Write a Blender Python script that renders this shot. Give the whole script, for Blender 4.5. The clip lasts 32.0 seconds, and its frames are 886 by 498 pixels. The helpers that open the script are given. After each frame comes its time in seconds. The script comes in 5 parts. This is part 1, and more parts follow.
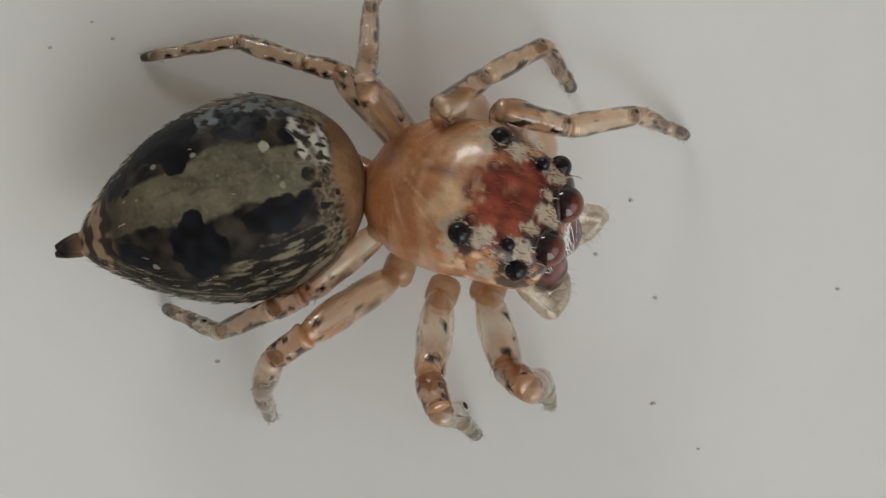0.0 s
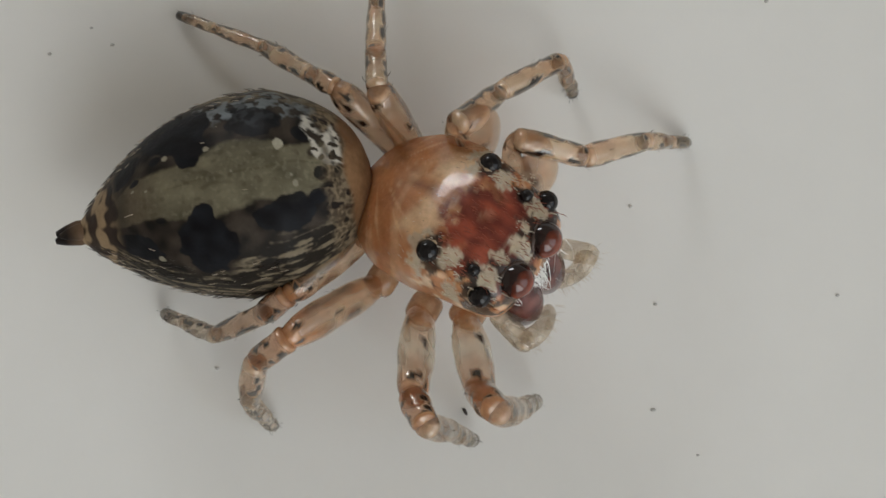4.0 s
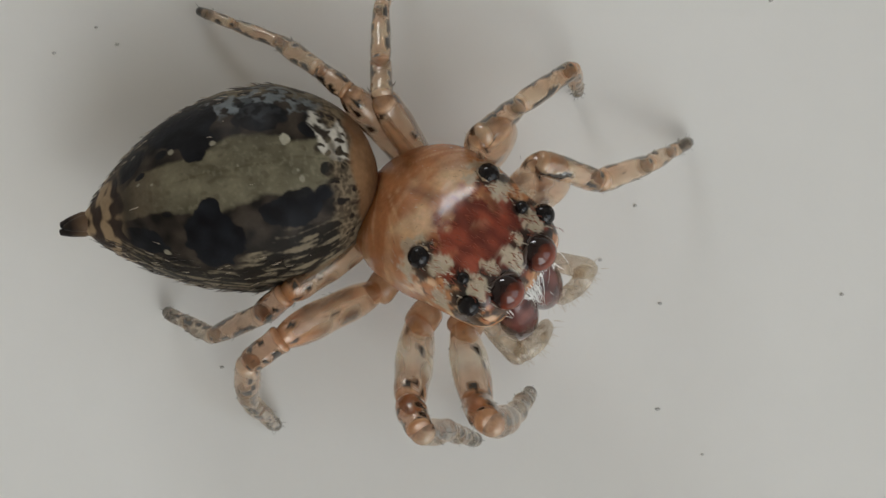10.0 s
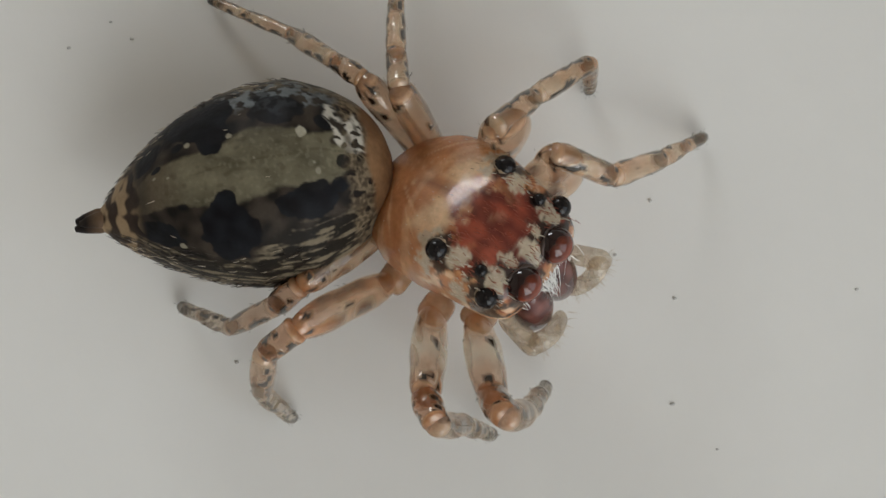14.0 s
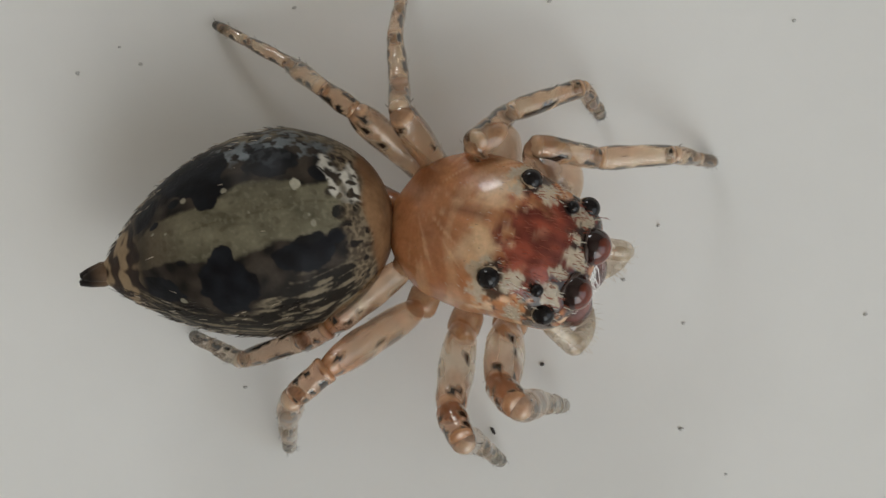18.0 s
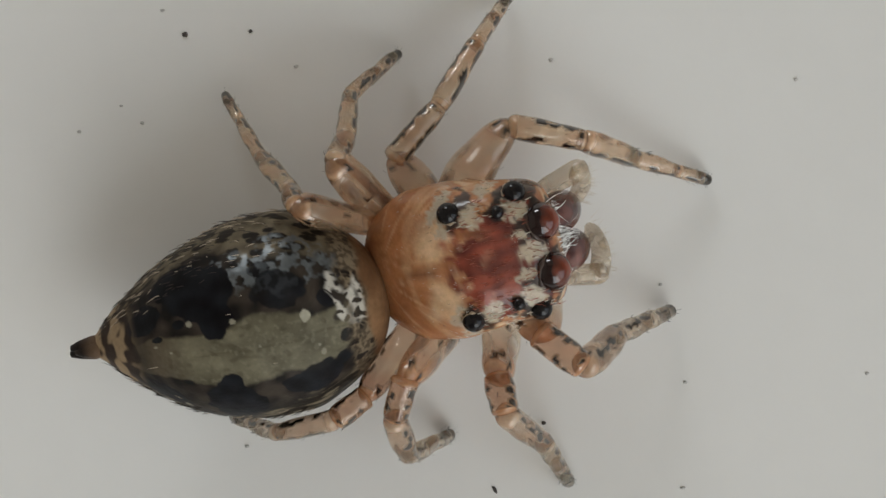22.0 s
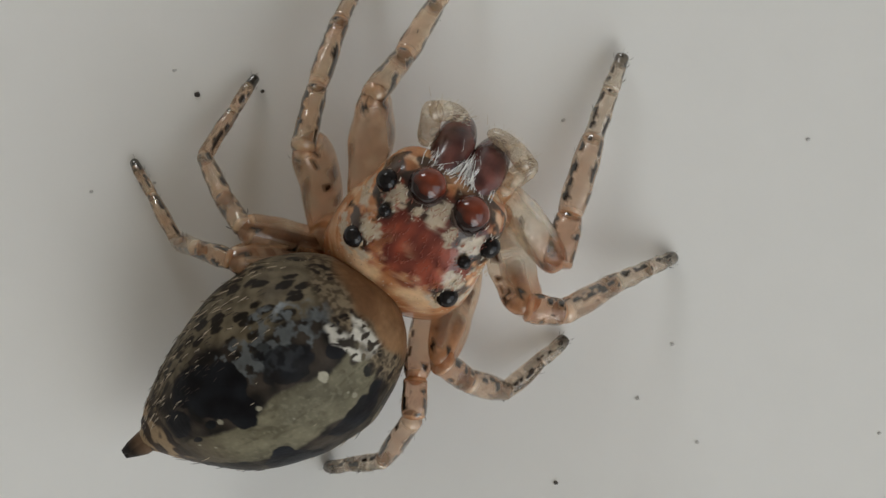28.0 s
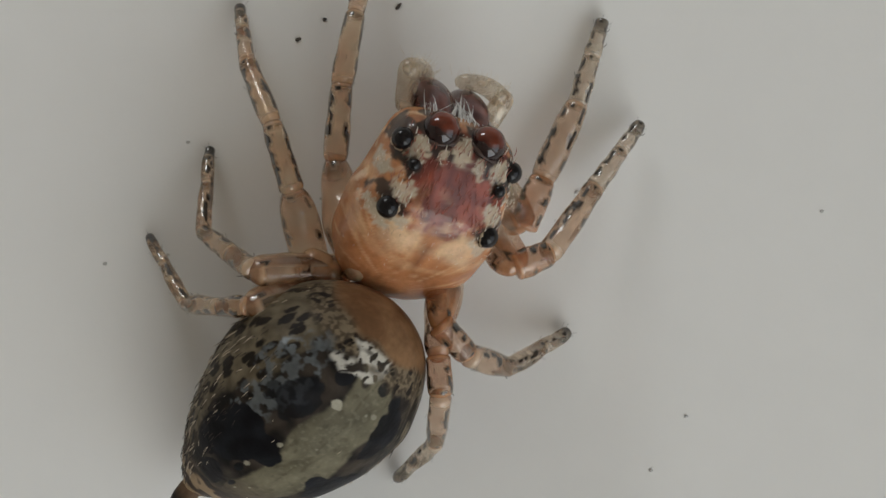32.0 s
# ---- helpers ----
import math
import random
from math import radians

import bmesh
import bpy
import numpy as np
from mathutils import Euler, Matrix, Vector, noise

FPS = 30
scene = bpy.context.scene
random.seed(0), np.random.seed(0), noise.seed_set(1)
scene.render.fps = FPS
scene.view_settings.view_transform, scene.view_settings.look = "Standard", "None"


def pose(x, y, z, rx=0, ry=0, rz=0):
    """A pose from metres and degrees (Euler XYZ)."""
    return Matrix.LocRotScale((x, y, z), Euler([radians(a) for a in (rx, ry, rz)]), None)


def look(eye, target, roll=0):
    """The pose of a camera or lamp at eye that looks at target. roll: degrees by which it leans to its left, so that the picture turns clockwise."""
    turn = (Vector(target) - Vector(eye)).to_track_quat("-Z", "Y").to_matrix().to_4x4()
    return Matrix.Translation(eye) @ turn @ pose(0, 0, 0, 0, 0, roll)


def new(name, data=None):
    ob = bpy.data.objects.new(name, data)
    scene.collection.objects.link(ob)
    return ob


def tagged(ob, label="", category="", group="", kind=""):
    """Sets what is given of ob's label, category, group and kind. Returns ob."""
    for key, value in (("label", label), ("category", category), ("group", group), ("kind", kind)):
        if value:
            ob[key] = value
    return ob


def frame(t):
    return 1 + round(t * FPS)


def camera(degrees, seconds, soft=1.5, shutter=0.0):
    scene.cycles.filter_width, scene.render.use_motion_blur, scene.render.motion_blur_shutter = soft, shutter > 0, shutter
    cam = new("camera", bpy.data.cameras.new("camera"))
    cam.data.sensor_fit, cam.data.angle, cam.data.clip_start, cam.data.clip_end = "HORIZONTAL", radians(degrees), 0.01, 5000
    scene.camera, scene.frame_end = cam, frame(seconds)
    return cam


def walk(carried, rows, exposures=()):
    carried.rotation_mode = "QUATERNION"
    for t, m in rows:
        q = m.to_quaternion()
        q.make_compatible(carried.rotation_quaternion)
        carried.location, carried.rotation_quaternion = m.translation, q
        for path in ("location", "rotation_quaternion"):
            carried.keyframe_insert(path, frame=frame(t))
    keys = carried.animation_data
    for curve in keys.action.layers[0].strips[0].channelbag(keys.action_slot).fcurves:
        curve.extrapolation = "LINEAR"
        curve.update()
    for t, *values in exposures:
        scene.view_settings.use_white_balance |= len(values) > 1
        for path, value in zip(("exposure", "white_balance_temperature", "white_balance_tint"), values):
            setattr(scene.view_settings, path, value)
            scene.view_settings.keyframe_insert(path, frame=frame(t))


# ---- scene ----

MM = 0.001
HEIGHT = 23.5 * MM          # the phone's lens over the white surface

# ---- camera: held over the surface, drifting sideways with the hand ----
cam = camera(24.0, 32.0, soft=1.5)
walk(cam, [
    (0, pose(-0.000068, -0.000108, HEIGHT)),
    (0.5, pose(-0.000107, -0.000215, HEIGHT)),
    (1, pose(-0.000117, -0.000224, HEIGHT)),
    (1.5, pose(-0.000097, -0.000147, HEIGHT)),
    (2, pose(-0.000097, -0.000127, HEIGHT)),
    (2.5, pose(-0.000048, -0.000078, HEIGHT)),
    (4.5, pose(-0.000067, -0.000008, HEIGHT)),
    (5, pose(-0.000027, 0.000119, HEIGHT)),
    (5.5, pose(-0.000018, 0.000099, HEIGHT)),
    (6, pose(0.000002, 0.000001, HEIGHT)),
    (6.5, pose(-0.000018, 0.000011, HEIGHT)),
    (7, pose(-0.000027, 0.000040, HEIGHT)),
    (7.5, pose(-0.000008, -0.000067, HEIGHT)),
    (8, pose(-0.000038, -0.000126, HEIGHT)),
    (8.5, pose(-0.000018, -0.000243, HEIGHT)),
    (9, pose(-0.000067, -0.000203, HEIGHT)),
    (9.5, pose(-0.000086, -0.000076, HEIGHT)),
    (10, pose(-0.000115, -0.000047, HEIGHT)),
    (10.5, pose(-0.000154, -0.000076, HEIGHT)),
    (11, pose(-0.000203, -0.000184, HEIGHT)),
    (11.5, pose(-0.000183, -0.000243, HEIGHT)),
    (12, pose(-0.000213, -0.000164, HEIGHT)),
    (12.5, pose(-0.000203, -0.000057, HEIGHT)),
    (13, pose(-0.000213, 0.000011, HEIGHT)),
    (13.5, pose(-0.000194, -0.000106, HEIGHT)),
    (14, pose(-0.000281, -0.000106, HEIGHT)),
    (14.5, pose(-0.000340, 0.000001, HEIGHT)),
    (16.5, pose(-0.000437, -0.000116, HEIGHT)),
    (17, pose(-0.000408, -0.000087, HEIGHT)),
    (17.5, pose(-0.000418, 0.000031, HEIGHT)),
    (18, pose(-0.000379, 0.000177, HEIGHT)),
    (18.5, pose(-0.000398, 0.000196, HEIGHT)),
    (19, pose(-0.000379, 0.000080, HEIGHT)),
    (19.5, pose(-0.000418, 0.000050, HEIGHT)),
    (20, pose(-0.000340, 0.000167, HEIGHT)),
    (20.5, pose(-0.000310, 0.000333, HEIGHT)),
    (21, pose(-0.000389, 0.000528, HEIGHT)),
    (21.5, pose(-0.000418, 0.000645, HEIGHT)),
    (22, pose(-0.000398, 0.000840, HEIGHT)),
    (22.5, pose(-0.000301, 0.001026, HEIGHT)),
    (23, pose(-0.000291, 0.001016, HEIGHT)),
    (23.5, pose(-0.000291, 0.000947, HEIGHT)),
    (24, pose(-0.000281, 0.000850, HEIGHT)),
    (24.5, pose(-0.000271, 0.000782, HEIGHT)),
    (25, pose(-0.000262, 0.000821, HEIGHT)),
    (25.5, pose(-0.000320, 0.000909, HEIGHT)),
    (27.5, pose(-0.000554, 0.001153, HEIGHT)),
    (28, pose(-0.000535, 0.001516, HEIGHT)),
    (28.5, pose(-0.000529, 0.001637, HEIGHT)),
    (29, pose(-0.000554, 0.001650, HEIGHT)),
    (29.5, pose(-0.000548, 0.001915, HEIGHT)),
    (30, pose(-0.000522, 0.002115, HEIGHT)),
    (30.5, pose(-0.000516, 0.002243, HEIGHT)),
    (31, pose(-0.000548, 0.002166, HEIGHT)),
    (31.5, pose(-0.000726, 0.002300, HEIGHT)),
    (32, pose(-0.000688, 0.002326, HEIGHT)),
], exposures=[(0, 0.0), (20, 0.0), (24, -0.02), (28, -0.06), (29.5, -0.11), (31, -0.14), (32, -0.14)])


# ---- world, daylight from three windows of the added room ----
world = bpy.data.worlds.new("daylight")
scene.world = world
world.use_nodes = True
wn = world.node_tree
sky = wn.nodes.new("ShaderNodeTexSky")
sky.sky_type = "NISHITA"
sky.sun_disc = False
sky.sun_elevation, sky.sun_rotation = radians(40), radians(140)
wn.nodes["Background"].inputs["Strength"].default_value = 0.1
wn.links.new(sky.outputs["Color"], wn.nodes["Background"].inputs["Color"])


def window_light(name, eye, target, width, height, power, colour):
    lamp = bpy.data.lights.new(name, "AREA")
    lamp.shape, lamp.size, lamp.size_y = "RECTANGLE", width, height
    lamp.energy, lamp.color = power, colour
    ob = new(name, lamp)
    ob.matrix_world = look(eye, target)
    return ob


window_light("window_light_south", (0.80, -1.47, 1.34), (0.80, 0, 1.34), 1.26, 2.04, 21.6, (0.955, 1.0, 0.975))
# added east source, unseen, pulls the shadows round towards the west
window_light("added_light_east", (1.47, -0.62, 1.34), (0, -0.62, 1.34), 1.26, 2.04, 8.4, (0.955, 1.0, 0.975))
window_light("window_light_north", (-0.55, 1.47, 0.56), (-0.55, 0, 0.56), 0.58, 0.24, 6.4, (0.96, 0.985, 1.0))


# ---- materials ----
def material(name, rough=0.5, metal=0.0, colour=None, attribute=None, sss=0.0, radius=(1, 0.5, 0.25), scale=0.0003,
             coat=0.0, clear=0.0, scales=0.0, noise_scale=0.0, noise_amount=0.0, bump=0.0, bump_scale=20000.0, spec=0.5, trans=0.0, clear_map=False, tint_mix=0.6):
    m = bpy.data.materials.new(name)
    m.use_nodes = True
    nt = m.node_tree
    b = nt.nodes["Principled BSDF"]
    b.inputs["Roughness"].default_value = rough
    b.inputs["Metallic"].default_value = metal
    b.inputs["Specular IOR Level"].default_value = spec
    b.inputs["Coat Weight"].default_value = coat
    b.inputs["Coat Roughness"].default_value = 0.07
    if trans:
        b.inputs["Transmission Weight"].default_value = trans
        b.inputs["IOR"].default_value = 1.3
    if sss:
        b.inputs["Subsurface Weight"].default_value = sss
        b.inputs["Subsurface Radius"].default_value = radius
        b.inputs["Subsurface Scale"].default_value = scale
    co = nt.nodes.new("ShaderNodeTexCoord")
    src = None
    if attribute:
        at = nt.nodes.new("ShaderNodeAttribute")
        at.attribute_name = attribute
        src = at.outputs["Color"]
    else:
        rgb = nt.nodes.new("ShaderNodeRGB")
        rgb.outputs[0].default_value = (*colour, 1)
        src = rgb.outputs[0]
    if scales:
        # metallic scale patches, marked in the pattern's fourth channel
        shine = nt.nodes.new("ShaderNodeMath")
        shine.operation = "MULTIPLY"
        shine.inputs[1].default_value = scales
        nt.links.new(at.outputs["Alpha"], shine.inputs[0])
        nt.links.new(shine.outputs[0], b.inputs["Metallic"])
    if noise_amount:
        for k, amount in ((1.0, noise_amount), (5.3, noise_amount * 0.6)):
            tex = nt.nodes.new("ShaderNodeTexNoise")
            tex.inputs["Scale"].default_value = noise_scale * k
            tex.inputs["Detail"].default_value = 5
            nt.links.new(co.outputs["Object"], tex.inputs["Vector"])
            ramp = nt.nodes.new("ShaderNodeMapRange")
            ramp.inputs["From Min"].default_value, ramp.inputs["From Max"].default_value = 0.3, 0.7
            ramp.inputs["To Min"].default_value, ramp.inputs["To Max"].default_value = 1 - amount, 1 + amount
            nt.links.new(tex.outputs["Fac"], ramp.inputs["Value"])
            mul = nt.nodes.new("ShaderNodeVectorMath")
            mul.operation = "SCALE"
            nt.links.new(src, mul.inputs[0])
            nt.links.new(ramp.outputs["Result"], mul.inputs["Scale"])
            src = mul.outputs["Vector"]
    nt.links.new(src, b.inputs["Base Color"])
    if clear:
        # thin skin that lets part of the light straight through
        glassy = nt.nodes.new("ShaderNodeBsdfTransparent")
        soft_tint = nt.nodes.new("ShaderNodeMix")
        soft_tint.data_type = "RGBA"
        soft_tint.inputs["Factor"].default_value = tint_mix
        soft_tint.inputs["A"].default_value = (1, 1, 1, 1)
        nt.links.new(src, soft_tint.inputs["B"])
        nt.links.new(soft_tint.outputs["Result"], glassy.inputs["Color"])
        both = nt.nodes.new("ShaderNodeMixShader")
        both.inputs["Fac"].default_value = clear
        if clear_map:
            # marks stay solid: the pattern's fourth channel says how clear the skin is
            through_skin = nt.nodes.new("ShaderNodeMath")
            through_skin.operation = "MULTIPLY"
            through_skin.inputs[1].default_value = clear
            nt.links.new(at.outputs["Alpha"], through_skin.inputs[0])
            nt.links.new(through_skin.outputs[0], both.inputs["Fac"])
        nt.links.new(b.outputs[0], both.inputs[1])
        nt.links.new(glassy.outputs[0], both.inputs[2])
        # the skin's own gloss lies over both
        gloss = nt.nodes.new("ShaderNodeBsdfGlossy")
        gloss.inputs["Roughness"].default_value = rough
        gloss.inputs["Color"].default_value = (1.0, 0.95, 0.88, 1)
        facing = nt.nodes.new("ShaderNodeLayerWeight")
        facing.inputs["Blend"].default_value = 0.5
        power5 = nt.nodes.new("ShaderNodeMath")
        power5.operation = "POWER"
        power5.inputs[1].default_value = 5.0
        nt.links.new(facing.outputs["Facing"], power5.inputs[0])
        sheen = nt.nodes.new("ShaderNodeMath")
        sheen.operation = "MULTIPLY_ADD"
        sheen.inputs[1].default_value, sheen.inputs[2].default_value = 0.9, 0.06
        nt.links.new(power5.outputs[0], sheen.inputs[0])
        skin = nt.nodes.new("ShaderNodeMixShader")
        nt.links.new(sheen.outputs[0], skin.inputs["Fac"])
        nt.links.new(both.outputs[0], skin.inputs[1])
        nt.links.new(gloss.outputs[0], skin.inputs[2])
        nt.links.new(skin.outputs[0], nt.nodes["Material Output"].inputs["Surface"])
    if bump:
        tex = nt.nodes.new("ShaderNodeTexNoise")
        tex.inputs["Scale"].default_value = bump_scale
        tex.inputs["Detail"].default_value = 4
        nt.links.new(co.outputs["Object"], tex.inputs["Vector"])
        bn = nt.nodes.new("ShaderNodeBump")
        bn.inputs["Strength"].default_value = bump
        bn.inputs["Distance"].default_value = 0.00002
        nt.links.new(tex.outputs["Fac"], bn.inputs["Height"])
        nt.links.new(bn.outputs["Normal"], b.inputs["Normal"])
        if clear:
            nt.links.new(bn.outputs["Normal"], gloss.inputs["Normal"])
    return m


M_SURFACE = material("white_painted_surface", 0.6, colour=(0.8, 0.795, 0.77), noise_scale=350, noise_amount=0.012, bump=0.15, bump_scale=4000)
M_WALL = material("warm_wall_paint", 0.8, colour=(0.50, 0.452, 0.40), noise_scale=3, noise_amount=0.03)
M_FRAME = material("white_window_frame", 0.4, colour=(0.8, 0.8, 0.78), noise_scale=8, noise_amount=0.03)
M_SHELL = material("amber_cuticle", 0.26, attribute="tint", coat=0.38, spec=0.28, sss=0.35, scale=0.00030, radius=(1, 0.55, 0.3), noise_scale=5000, noise_amount=0.12, bump=0.45, bump_scale=6000)
M_LEG = material("pale_leg_cuticle", 0.15, attribute="tint", clear=0.88, clear_map=True, tint_mix=0.55, spec=0.45, sss=0.25, scale=0.0002, radius=(1, 0.7, 0.45), noise_scale=5000, noise_amount=0.16, bump=0.8, bump_scale=7000)
M_ABDOMEN = material("patterned_abdomen_skin", 0.42, attribute="tint", spec=0.08, scales=0.8, noise_scale=4500, noise_amount=0.12, bump=0.5, bump_scale=8000)
M_EYE_DARK = material("black_eye_lens", 0.16, colour=(0.009, 0.0075, 0.008), spec=0.3, noise_scale=2000, noise_amount=0.1)
M_EYE_RED = material("dark_red_eye_lens", 0.08, attribute="tint", spec=0.5, coat=0.2, noise_scale=2500, noise_amount=0.15)
M_RING = material("cream_eye_rim", 0.4, colour=(0.34, 0.25, 0.16), noise_scale=6000, noise_amount=0.35)
M_RIM_DARK = material("dark_eye_rim", 0.4, colour=(0.06, 0.035, 0.025), noise_scale=6000, noise_amount=0.35)
M_FANG = material("maroon_jaw", 0.22, attribute="tint", coat=0.3, sss=0.2, scale=0.0001, noise_scale=4000, noise_amount=0.2, bump=0.3)
M_PALP = material("translucent_palp_cuticle", 0.22, attribute="tint", clear=0.92, clear_map=True, tint_mix=0.45, coat=0.0, sss=0.2, scale=0.0002, radius=(1, 0.8, 0.55), noise_scale=5000, noise_amount=0.12)
M_HAIR_DARK = material("dark_bristle", 0.45, colour=(0.03, 0.02, 0.015), noise_scale=3000, noise_amount=0.2)
M_HAIR_PALE = material("pale_bristle", 0.35, colour=(0.62, 0.56, 0.46), noise_scale=3000, noise_amount=0.15)
M_HAIR_WHITE = material("white_face_hair", 0.4, colour=(0.80, 0.79, 0.76), noise_scale=3000, noise_amount=0.12)
M_SCALE_CREAM = material("cream_scale_hair", 0.4, colour=(0.55, 0.46, 0.35), noise_scale=6000, noise_amount=0.25)
M_SPECK = material("dark_dust", 0.8, colour=(0.07, 0.06, 0.055), noise_scale=9000, noise_amount=0.3)
M_SPECK_FAINT = material("grey_dust", 0.8, colour=(0.52, 0.51, 0.49), noise_scale=9000, noise_amount=0.3)


# ---- mesh helpers (shapes in millimetres) ----
def part(name, bm, mat, parent=None, label="", smooth=True):
    me = bpy.data.meshes.new(name)
    for v in bm.verts:
        v.co *= MM
    bm.normal_update()
    bm.to_mesh(me)
    bm.free()
    if smooth:
        me.polygons.foreach_set("use_smooth", [True] * len(me.polygons))
    me.materials.append(mat)
    ob = new(name, me)
    ob.parent = parent
    if label:
        tagged(ob, label=label)
    return ob


def tint(bm, fn):
    """Colours each vertex by the pattern fn(co)."""
    layer = bm.verts.layers.float_color.new("tint")
    for v in bm.verts:
        v[layer] = (*fn(v.co), 0.6)[:4]


def mix(a, b, f):
    f = min(1.0, max(0.0, f))
    return tuple(x + (y - x) * f for x, y in zip(a, b))


def step(lo, hi, x):
    f = min(1.0, max(0.0, (x - lo) / (hi - lo)))
    return f * f * (3 - 2 * f)


def fuzz(co, scale, seed=0.0):
    return noise.noise(Vector((co[0] * scale + seed, co[1] * scale - seed, co[2] * scale + 2 * seed)))


def spline(table, x):
    """Smooth value at x of a table of (x, a, b, ...) rows."""
    n = len(table)
    i = 0
    while i < n - 2 and x > table[i + 1][0]:
        i += 1
    a, b = table[i], table[i + 1]
    p, q = table[max(0, i - 1)], table[min(n - 1, i + 2)]
    h = b[0] - a[0]
    f = min(1.0, max(0.0, (x - a[0]) / h))
    out = []
    for k in range(1, len(a)):
        d = (b[k] - a[k]) / h
        d0 = (a[k] - p[k]) / (a[0] - p[0]) if i > 0 else d
        d1 = (q[k] - b[k]) / (q[0] - b[0]) if i < n - 2 else d
        ma = 0.0 if d0 * d <= 0 else 2 * d0 * d / (d0 + d)
        mb = 0.0 if d1 * d <= 0 else 2 * d1 * d / (d1 + d)
        if i == 0:
            ma = d
        if i == n - 2:
            mb = d
        f2, f3 = f * f, f * f * f
        out.append(a[k] * (2 * f3 - 3 * f2 + 1) + ma * h * (f3 - 2 * f2 + f) + b[k] * (3 * f2 - 2 * f3) + mb * h * (f3 - f2))
    return out


def loft(rings):
    """A closed skin over rings of equally many points; the ends run to a point."""
    bm = bmesh.new()
    rows = [[bm.verts.new(p) for p in ring] for ring in rings]
    n = len(rows[0])
    for a, b in zip(rows, rows[1:]):
        for i in range(n):
            bm.faces.new((a[i], a[(i + 1) % n], b[(i + 1) % n], b[i]))
    for row, flip in ((rows[0], True), (rows[-1], False)):
        mid = bm.verts.new(sum((v.co for v in row), Vector()) / n)
        for i in range(n):
            f = (row[i], row[(i + 1) % n], mid)
            bm.faces.new(f[::-1] if flip else f)
    bmesh.ops.recalc_face_normals(bm, faces=bm.faces)
    return bm


def oval(cx, hw, top, bottom, n, power=2.0):
    """One cross-section at x = cx: half width hw, from bottom to top."""
    out = []
    mid, hh = (top + bottom) / 2, (top - bottom) / 2
    for i in range(n):
        a = 2 * math.pi * i / n
        c, s = math.cos(a), math.sin(a)
        out.append(Vector((cx, hw * math.copysign(abs(c) ** (2 / power), c), mid + hh * math.copysign(abs(s) ** (2 / power), s))))
    return out


def tube(points, radii, n=12):
    """A tube of changing radius along points."""
    rings = []
    pts = [Vector(p) for p in points]
    for i, (p, r) in enumerate(zip(pts, radii)):
        d = (pts[min(i + 1, len(pts) - 1)] - pts[max(i - 1, 0)]).normalized()
        side = d.cross(Vector((0.03, 0.05, 1)))
        if side.length < 1e-3:
            side = d.cross(Vector((0, 1, 0)))
        side.normalize()
        up = side.cross(d)
        rings.append([p + (side * math.cos(a) + up * math.sin(a)) * r for a in (2 * math.pi * k / n for k in range(n))])
    return loft(rings)


def ball(centre, rx, ry, rz, seg=28, rings=18):
    bm = bmesh.new()
    bmesh.ops.create_uvsphere(bm, u_segments=seg, v_segments=rings, radius=1.0)
    for v in bm.verts:
        v.co = Vector((v.co.x * rx, v.co.y * ry, v.co.z * rz)) + Vector(centre)
    return bm


def hairs(strands):
    """Many fine tapered bristles in one mesh. strands: (root, tip, root radius, sideways bow)."""
    verts, faces = [], []
    for root, tip, r, bow in strands:
        root, tip = Vector(root), Vector(tip)
        d = (tip - root).normalized()
        side = d.cross(Vector((0.31, 0.17, 0.93))).normalized()
        up = side.cross(d)
        base = len(verts)
        for f, k in ((0, 1.0), (0.45, 0.8), (0.8, 0.45)):
            p = root.lerp(tip, f) + Vector(bow) * (4 * f * (1 - f))
            for j in range(3):
                a = 2 * math.pi * j / 3
                verts.append(p + (side * math.cos(a) + up * math.sin(a)) * r * k)
        verts.append(tip)
        for lvl in (0, 3):
            for j in range(3):
                a, b = base + lvl + j, base + lvl + (j + 1) % 3
                faces.append((a, b, b + 3, a + 3))
        for j in range(3):
            faces.append((base + 6 + j, base + 6 + (j + 1) % 3, base + 9))
    me = bpy.data.meshes.new("bristles")
    me.from_pydata([v * MM for v in verts], [], faces)
    return me


def hair_part(name, strands, mat, parent, label):
    me = hairs(strands)
    me.materials.append(mat)
    ob = new(name, me)
    ob.parent = parent
    return tagged(ob, label=label, kind="stuff")


def box_mesh(name, corners, mat):
    """One wall, floor or slab made of boxes (lo, hi) in metres."""
    bm = bmesh.new()
    for lo, hi in corners:
        lo, hi = Vector(lo), Vector(hi)
        made = bmesh.ops.create_cube(bm, size=1.0)["verts"]
        for v in made:
            v.co = Vector([(lo[k] + hi[k]) / 2 + v.co[k] * (hi[k] - lo[k]) for k in range(3)])
    me = bpy.data.meshes.new(name)
    bm.to_mesh(me)
    bm.free()
    me.materials.append(mat)
    return new(name, me)


# ---- the white surface, and an unseen plain room added round it for bounced light ----
floor = tagged(box_mesh("floor", [((-1.5, -1.5, -0.05), (1.5, 1.5, 0))], M_SURFACE), "smooth white painted surface with a few dust specks", "floor", kind="structure")


